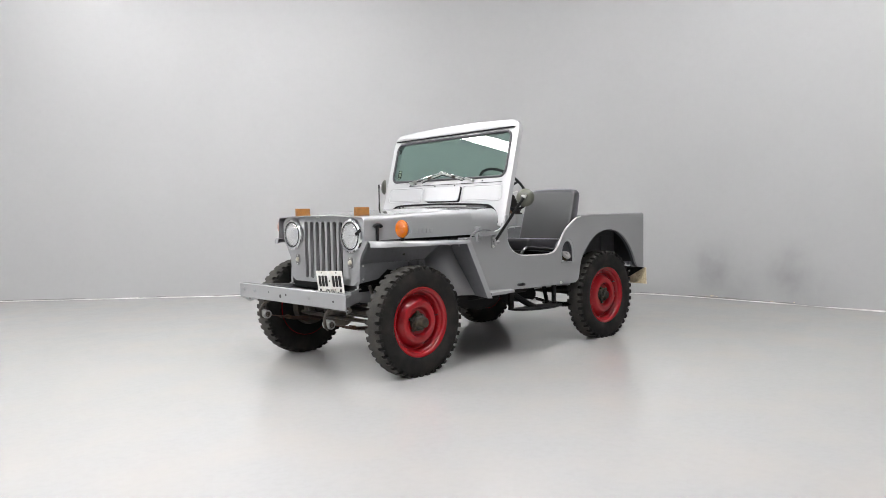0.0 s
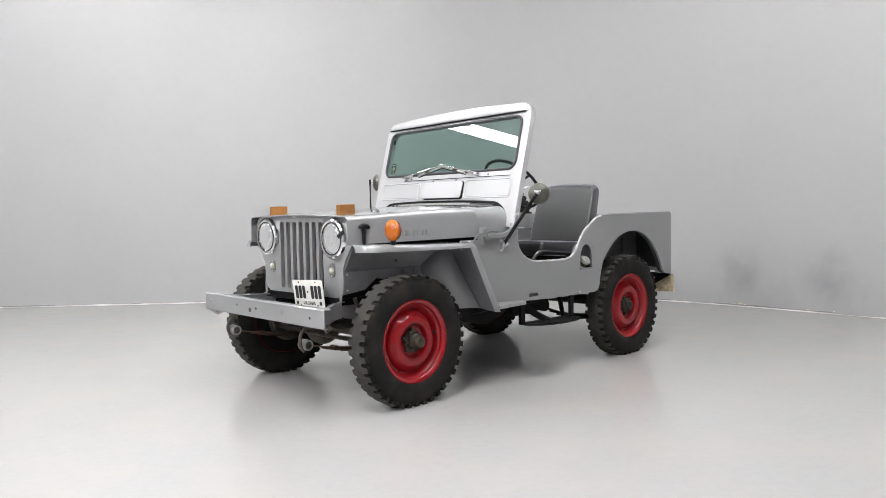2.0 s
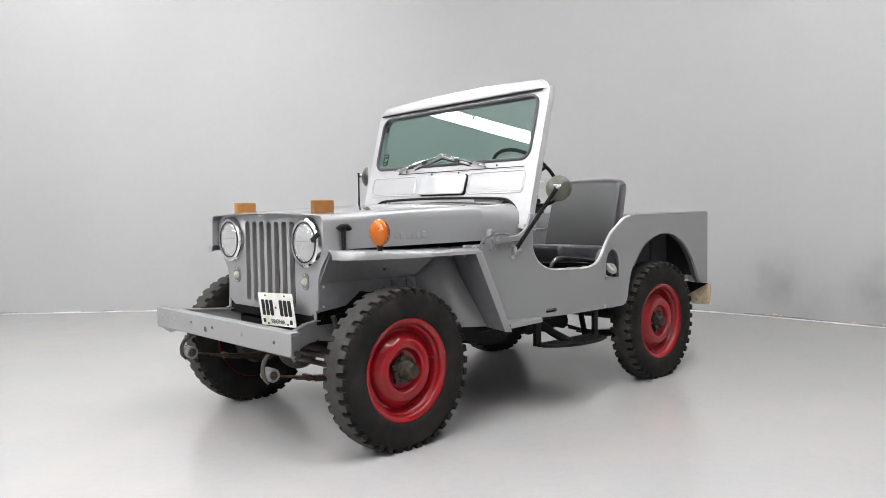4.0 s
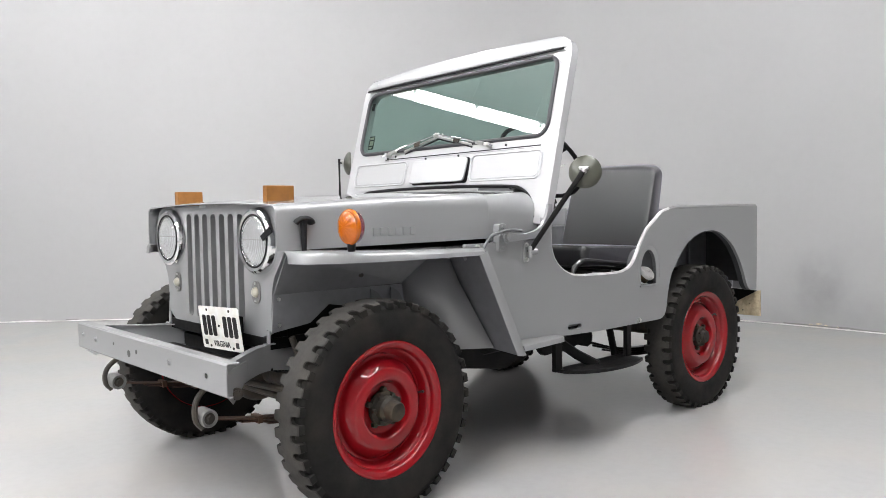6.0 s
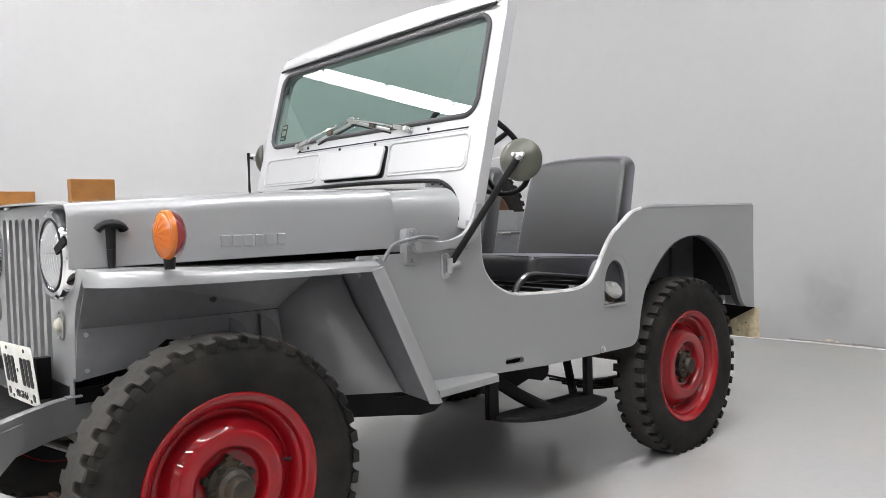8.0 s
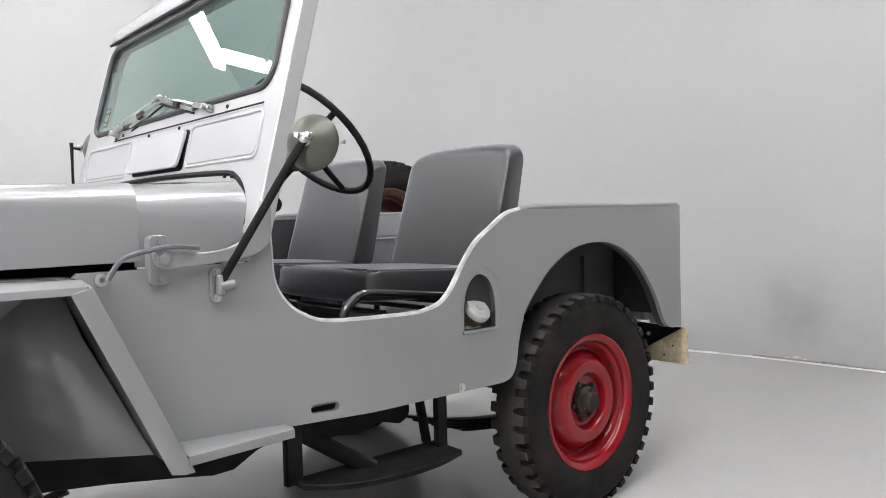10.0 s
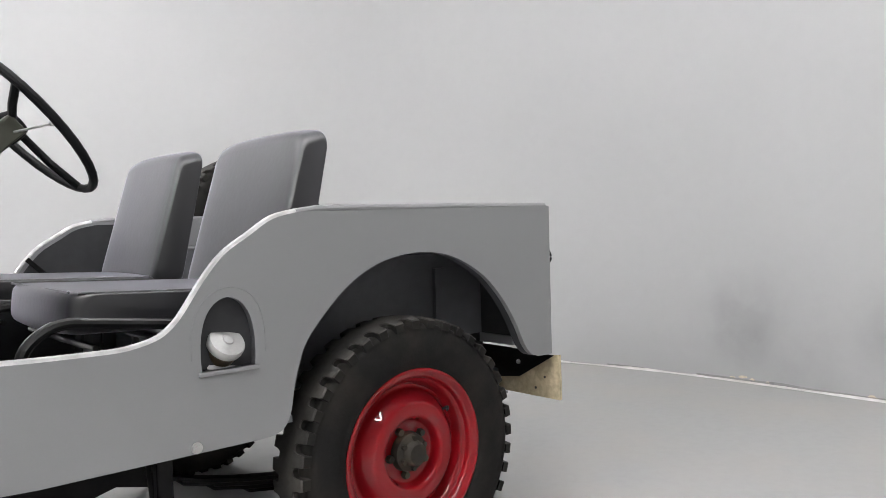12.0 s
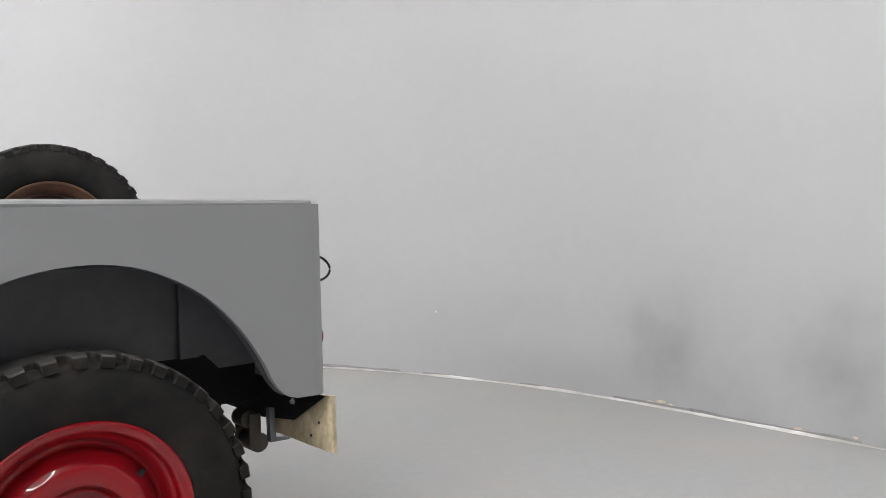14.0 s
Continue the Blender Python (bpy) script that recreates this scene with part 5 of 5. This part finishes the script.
# ---- mirrors
def mirror(s, c, foot, facing):
    c = Vector(c)
    m = Matrix.Translation(c) @ Vector(facing).to_track_quat("Z", "Y").to_matrix().to_4x4()
    bm = bmesh.new()
    lathe(bm, [(0.0, 0.026), (0.014, 0.0252), (0.030, 0.0215), (0.046, 0.0145), (0.057, 0.007), (0.064, -0.001), (0.066, -0.006), (0.064, -0.010), (0.060, -0.009)], m, seg=48)
    head = part("mirror", bm, OLIVE, jeep, "round olive-painted wing mirror on a black arm")
    bm = bmesh.new()
    lathe(bm, [(0.0, -0.006), (0.061, -0.0055)], m, seg=40)
    part("mirror_glass", bm, CHROME, head)
    bm = bmesh.new()
    ball = m @ Vector((0, 0, 0.036))
    bmesh.ops.create_uvsphere(bm, u_segments=14, v_segments=10, radius=0.010, matrix=Matrix.Translation(ball))
    disc(bm, m @ Vector((0, 0, 0.022)), ball, 0.014, 0.009, seg=12)
    part("ball_joint", bm, ZINC, head)
    bm = bmesh.new()
    for k in (-0.013, 0.013):
        disc(bm, m @ Vector((k, 0.010, 0.026)), m @ Vector((k, 0.010, 0.046)), 0.0065, 0.0058, seg=8)
    box(bm, -0.018, 0.018, 0.004, 0.016, 0.027, 0.034, m)
    part("clamp", bm, ZINC, head)
    foot = Vector(foot)
    d = (ball - foot).normalized()
    bm = bmesh.new()
    if s < 0:
        sweep(bm, [foot, foot + d * 0.03, ball - d * 0.05, ball], 0.0105, seg=8, flat=0.7)
    else:
        sweep(bm, rounded([foot, foot + Vector((0.006, 0.04, 0.03)), (foot.x + 0.006, foot.y + 0.04, ball.z + 0.02)], 0.01), 0.0075, seg=8)
        sweep(bm, [(foot.x + 0.006, foot.y + 0.04, ball.z), ball], 0.005, seg=8)
    part("mirror_arm", bm, BLACK, head)
    bm = bmesh.new()
    disc(bm, foot + Vector((-0.0, s * 0.004, 0.0)), foot + Vector((0.034, s * 0.014, 0.004)), 0.013, seg=12)
    disc(bm, foot + Vector((0, s * 0.006, -0.022)), foot + Vector((0, s * 0.006, 0.026)), 0.010, seg=12)
    part("mirror_bracket", bm, PAINT, head, bevel=0.003)
    bm = plate(round_rect(-0.016, 0.016, -0.043, 0.043, 0.015), (), 0.012, (), lambda u, v, w: (foot.x + u, foot.y - s * (0.024 - w), foot.z + v))
    part("bracket_foot", bm, PAINT, head, bevel=0.003)
    for dz in (-0.029, 0.031):
        bolt("bolt", (foot.x, foot.y - s * 0.011, foot.z + dz), (0, s, 0), 0.007, head)
    return head


mirror(-1, (0.862, -0.868, 1.176), (0.706, -0.706, 0.856), (-0.87, -0.48, 0.10))
mirror(1, (0.93, 0.815, 1.30), (0.846, 0.750, 1.07), (-0.86, 0.50, 0.05))

# ---- number plate
pm = Matrix.Translation((-0.364, -0.170, 0.620)) @ pose(0, 0, 0, -2.5, 0, 0) @ pose(0, 0, 0, 0, -6, 0)


def on_plate(u, v, w):
    return pm @ Vector((-w, -u, v))


bm = plate(round_rect(-0.152, 0.152, -0.079, 0.079, 0.008), (), 0.0025, (), on_plate)
np_ = part("number_plate", bm, PLATE, jeep, "white enamelled number plate with black marks", bevel=0.001)
for i in range(3):
    for o in (-0.128, 0.024):
        x = o + 0.037 * i + (0.006 if o > 0 else 0.0)
        bm = plate(round_rect(x, x + 0.028, -0.030, 0.046, 0.008), (), 0.0012, (), lambda u, v, w: on_plate(u, v, 0.0028 + w))
        part("plate_mark", bm, INK, np_)
bm = plate(round_rect(-0.010, 0.002, 0.004, 0.014, 0.004), (), 0.0012, (), lambda u, v, w: on_plate(u, v, 0.0028 + w))
part("plate_mark", bm, INK, np_)
for x in (-0.130, 0.105):
    bm = plate(round_rect(x, x + 0.022, -0.066, -0.046, 0.003), (), 0.001, (), lambda u, v, w: on_plate(u, v, 0.0028 + w))
    part("plate_mark", bm, INK, np_)
curve = bpy.data.curves.new("state_name", "FONT")
curve.body, curve.size, curve.extrude, curve.align_x = "VIRGINIA", 0.030, 0.0006, "CENTER"
txt = new("state_name_curve", curve)
me = bpy.data.meshes.new_from_object(txt.evaluated_get(bpy.context.evaluated_depsgraph_get()))
bpy.data.objects.remove(txt)
for v in me.vertices:
    v.co = on_plate(v.co.x, v.co.y - 0.067, 0.0030 + v.co.z)
me.materials.append(INK)
new("state_name", me).parent = np_
for x in (-0.085, 0.085):
    for z in (0.066, -0.068):
        bm = bmesh.new()
        disc(bm, on_plate(x, z, 0.001), on_plate(x, z, 0.005), 0.005, seg=8)
        part("screw", bm, GREASE, np_)
bm = bmesh.new()
box(bm, -0.335, -0.300, -0.22, -0.19, 0.55, 0.66)
part("plate_bracket", bm, BLACK, np_)


# ---- seats
def cushion(name, outline, y0, y1, label, parent, puff=0.012):
    """A padded block: outline in (x, z), swept across y with rounded ends."""
    bm = bmesh.new()
    c = [sum(p[i] for p in outline) / len(outline) for i in (0, 1)]
    rows = []
    n, R = 10, 0.030
    ends = [math.pi / 2 * i / 5 for i in range(6)]
    across = [(y0 + R * (1 - math.cos(a)), R * (1 - math.sin(a))) for a in ends]
    across += [(y0 + R + (y1 - y0 - 2 * R) * i / n, 0.0) for i in range(1, n)]
    across += [(y1 - R * (1 - math.cos(a)), R * (1 - math.sin(a))) for a in ends[::-1]]
    for y, inset in across:
        q = min(y - y0, y1 - y) / (y1 - y0)
        inset += 0.012 * max(0.0, 1 - q / 0.22) ** 2
        bulge = puff * math.sin(math.pi * q)
        row = []
        for x, z in outline:
            d = Vector((x - c[0], z - c[1]))
            k = d.length
            d = d.normalized()
            q = Vector((x, z)) + d * (bulge - inset)
            row.append((q.x, y, q.y))
        rows.append(row + row[:1])
    strip(bm, rows)
    bm.verts.ensure_lookup_table()
    bmesh.ops.remove_doubles(bm, verts=bm.verts[:], dist=1e-5)
    bmesh.ops.holes_fill(bm, edges=bm.edges[:], sides=0)
    ob = part(name, bm, VINYL, parent, label, smooth=50)
    return ob


def rounded_loop(pts, r, n=4):
    out = []
    k = len(pts)
    for i in range(k):
        a, b, c = Vector(pts[i - 1]), Vector(pts[i]), Vector(pts[(i + 1) % k])
        p, q = b + (a - b).normalized() * r, b + (c - b).normalized() * r
        out += [tuple((1 - s) ** 2 * p + 2 * s * (1 - s) * b + s * s * q) for s in (j / n for j in range(n + 1))]
    return out


def seat(y0, y1, dx=0.0):
    base = rounded_loop([(1.19 + dx, 0.762), (1.70 + dx, 0.742), (1.72 + dx, 0.835), (1.20 + dx, 0.858)], 0.026)
    b = cushion("seat", base, y0, y1, "dark grey vinyl seat cushion", jeep)
    back = rounded_loop([(1.672 + dx, 0.800), (1.785 + dx, 0.790), (1.893 + dx, 1.256), (1.800 + dx, 1.236)], 0.030)
    rest = cushion("backrest", back, y0, y1, "dark grey vinyl backrest", b, puff=0.006)
    # the upper corners draw in
    for v in rest.data.vertices:
        k = min(1.0, max(0.0, (v.co.z - 1.10) / 0.15))
        v.co.y += ((y0 + y1) / 2 - v.co.y) * 0.11 * k * k * k
    # piping along the front edges
    bm = bmesh.new()
    sweep(bm, [(1.205 + dx, y, 0.856) for y in (y0 + 0.02, (y0 + y1) / 2, y1 - 0.02)], 0.003, seg=6)
    sweep(bm, [(1.22 + dx, y0 + 0.008, 0.853), (1.68 + dx, y0 + 0.008, 0.833)], 0.003, seg=6)
    part("piping", bm, VINYL, b)
    bm = bmesh.new()
    for y in (y0 + 0.0, y1):
        sweep(bm, rounded([(1.09 + dx, y, 0.525), (1.10 + dx, y, 0.745), (1.17 + dx, y, 0.795), (1.52 + dx, y, 0.755), (1.70 + dx, y, 0.735)], 0.05), 0.013, seg=10)
        sweep(bm, [(1.62 + dx, y, 0.75), (1.62 + dx, y, 0.525)], 0.012, seg=8)
    for x in (1.25, 1.4, 1.55):
        sweep(bm, [(x + dx, y0, 0.73), (x + dx, y1, 0.73)], 0.008, seg=8)
    part("seat_frame", bm, ENAMEL, b, "black tubular seat frame")
    return b


seat(-0.600, -0.078, 0.014)
seat(0.135, 0.640, -0.004)
# springs and straps under the driver's seat
bm = bmesh.new()
for k in range(7):
    y = -0.55 + 0.06 * k
    sweep(bm, [(1.0, y - 0.05, 0.640 + 0.01 * (k % 3)), (1.35, y + 0.02, 0.655)], 0.008, seg=6)
part("seat_spring", bm, ZINC, jeep)

# ---- steering
col = Vector((0.737, 0, 0.676))
cw = Vector((1.190, -0.362, 1.250))
wm = Matrix.Translation(cw - col * 0.02) @ col.to_track_quat("Z", "Y").to_matrix().to_4x4()
bm = bmesh.new()
E1, E2 = Vector((0, 1, 0)), Vector((-col.z, 0, col.x))


def on_wheel(a, q, h=0.0):
    return cw + (E1 * math.cos(radians(a)) + E2 * math.sin(radians(a))) * q + col * h


sweep(bm, [on_wheel(i * 5, 0.214 + 0.0012 * (i % 2)) for i in range(73)], 0.0105, seg=10, up=tuple(col))
steer = part("steering_wheel", bm, GASKET, jeep, "thin black three-spoke steering wheel")
for a in (160, 40, -78):
    bm = bmesh.new()
    sweep(bm, [on_wheel(a, 0.02, -0.020), on_wheel(a, 0.12, -0.014), on_wheel(a, 0.212, 0.0)], 0.0095, seg=8, up=tuple(col))
    part("spoke", bm, GASKET, steer)
bm = bmesh.new()
lathe(bm, [(0.034, -0.03), (0.036, 0.0), (0.030, 0.016), (0.0, 0.02)], wm, seg=22)
part("horn_boss", bm, GASKET, steer)
bm = bmesh.new()
disc(bm, cw - col * 0.02, cw - col * 0.78, 0.028, seg=20)
colm = part("steering_column", bm, BLACK, jeep, "black steering column with a turn-signal box")
bm = bmesh.new()
box(bm, -0.032, 0.032, -0.026, 0.026, -0.055, 0.055)
bmesh.ops.transform(bm, matrix=Matrix.Translation(cw - col * 0.075 + Vector((0, -0.035, 0.0))) @ col.to_track_quat("Z", "Y").to_matrix().to_4x4(), verts=bm.verts[:])
part("signal_box", bm, OLIVE, colm, "olive turn-signal switch box", bevel=0.006)
bm = bmesh.new()
p = cw - col * 0.06 + Vector((0, -0.05, 0))
sweep(bm, [p, p + Vector((0.05, -0.045, 0.012)), p + Vector((0.085, -0.06, 0.022))], 0.003, seg=6)
bmesh.ops.create_uvsphere(bm, u_segments=10, v_segments=8, radius=0.006, matrix=Matrix.Translation(p + Vector((0.085, -0.06, 0.022))))
part("signal_lever", bm, ZINC, colm)
bm = bmesh.new()
p = cw - col * 0.245 + Vector((0.01, -0.045, -0.035))
disc(bm, p + Vector((0, -0.02, 0)), p + Vector((0, 0.02, 0)), 0.022, seg=14)
sweep(bm, [p, p + Vector((-0.10, 0.0, -0.19)), p + Vector((-0.20, 0.02, -0.36))], 0.006, seg=7)
bmesh.ops.create_uvsphere(bm, u_segments=12, v_segments=8, radius=0.018, matrix=Matrix.Translation(p + Vector((-0.10, 0, -0.19))))
part("column_brace", bm, BLACK, colm)
bm = bmesh.new()
disc(bm, cw - col * 0.03 + Vector((-0.015, 0.01, 0.020)), cw - col * 0.03 + Vector((-0.030, 0.02, 0.036)), 0.014, seg=14)
part("column_clamp", bm, ZINC, colm)
# dashboard
bm = bmesh.new()
strip(bm, [[(0.845, y, z) for y, z in ((-0.64, 0.98), (-0.60, 1.07), (-0.5, 1.10), (0.5, 1.10), (0.60, 1.07), (0.64, 0.98))], [(0.865, y, 0.90) for y in (-0.64, -0.60, -0.5, 0.5, 0.60, 0.64)]])
thicken(bm, 0.006)
part("dashboard", bm, PAINT_DULL, jeep)
# gear levers
for x, y in ((1.02, 0.02), (1.10, 0.10)):
    bm = bmesh.new()
    sweep(bm, [(x - 0.08, y, 0.52), (x - 0.02, y, 0.72), (x, y, 0.84)], 0.008, seg=7)
    bmesh.ops.create_uvsphere(bm, u_segments=12, v_segments=8, radius=0.02, matrix=Matrix.Translation((x, y, 0.85)))
    part("gear_lever", bm, BLACK, jeep)

# spare wheel on the right side
spare = wheel((2.415, 0.865, 0.935), 1, 17, spare=True)
bm = bmesh.new()
box(bm, 2.36, 2.47, 0.755, 0.80, 0.85, 1.01)
disc(bm, (2.415, 0.79, 0.935), (2.415, 0.88, 0.935), 0.06, seg=20)
part("spare_mount", bm, PAINT, jeep)
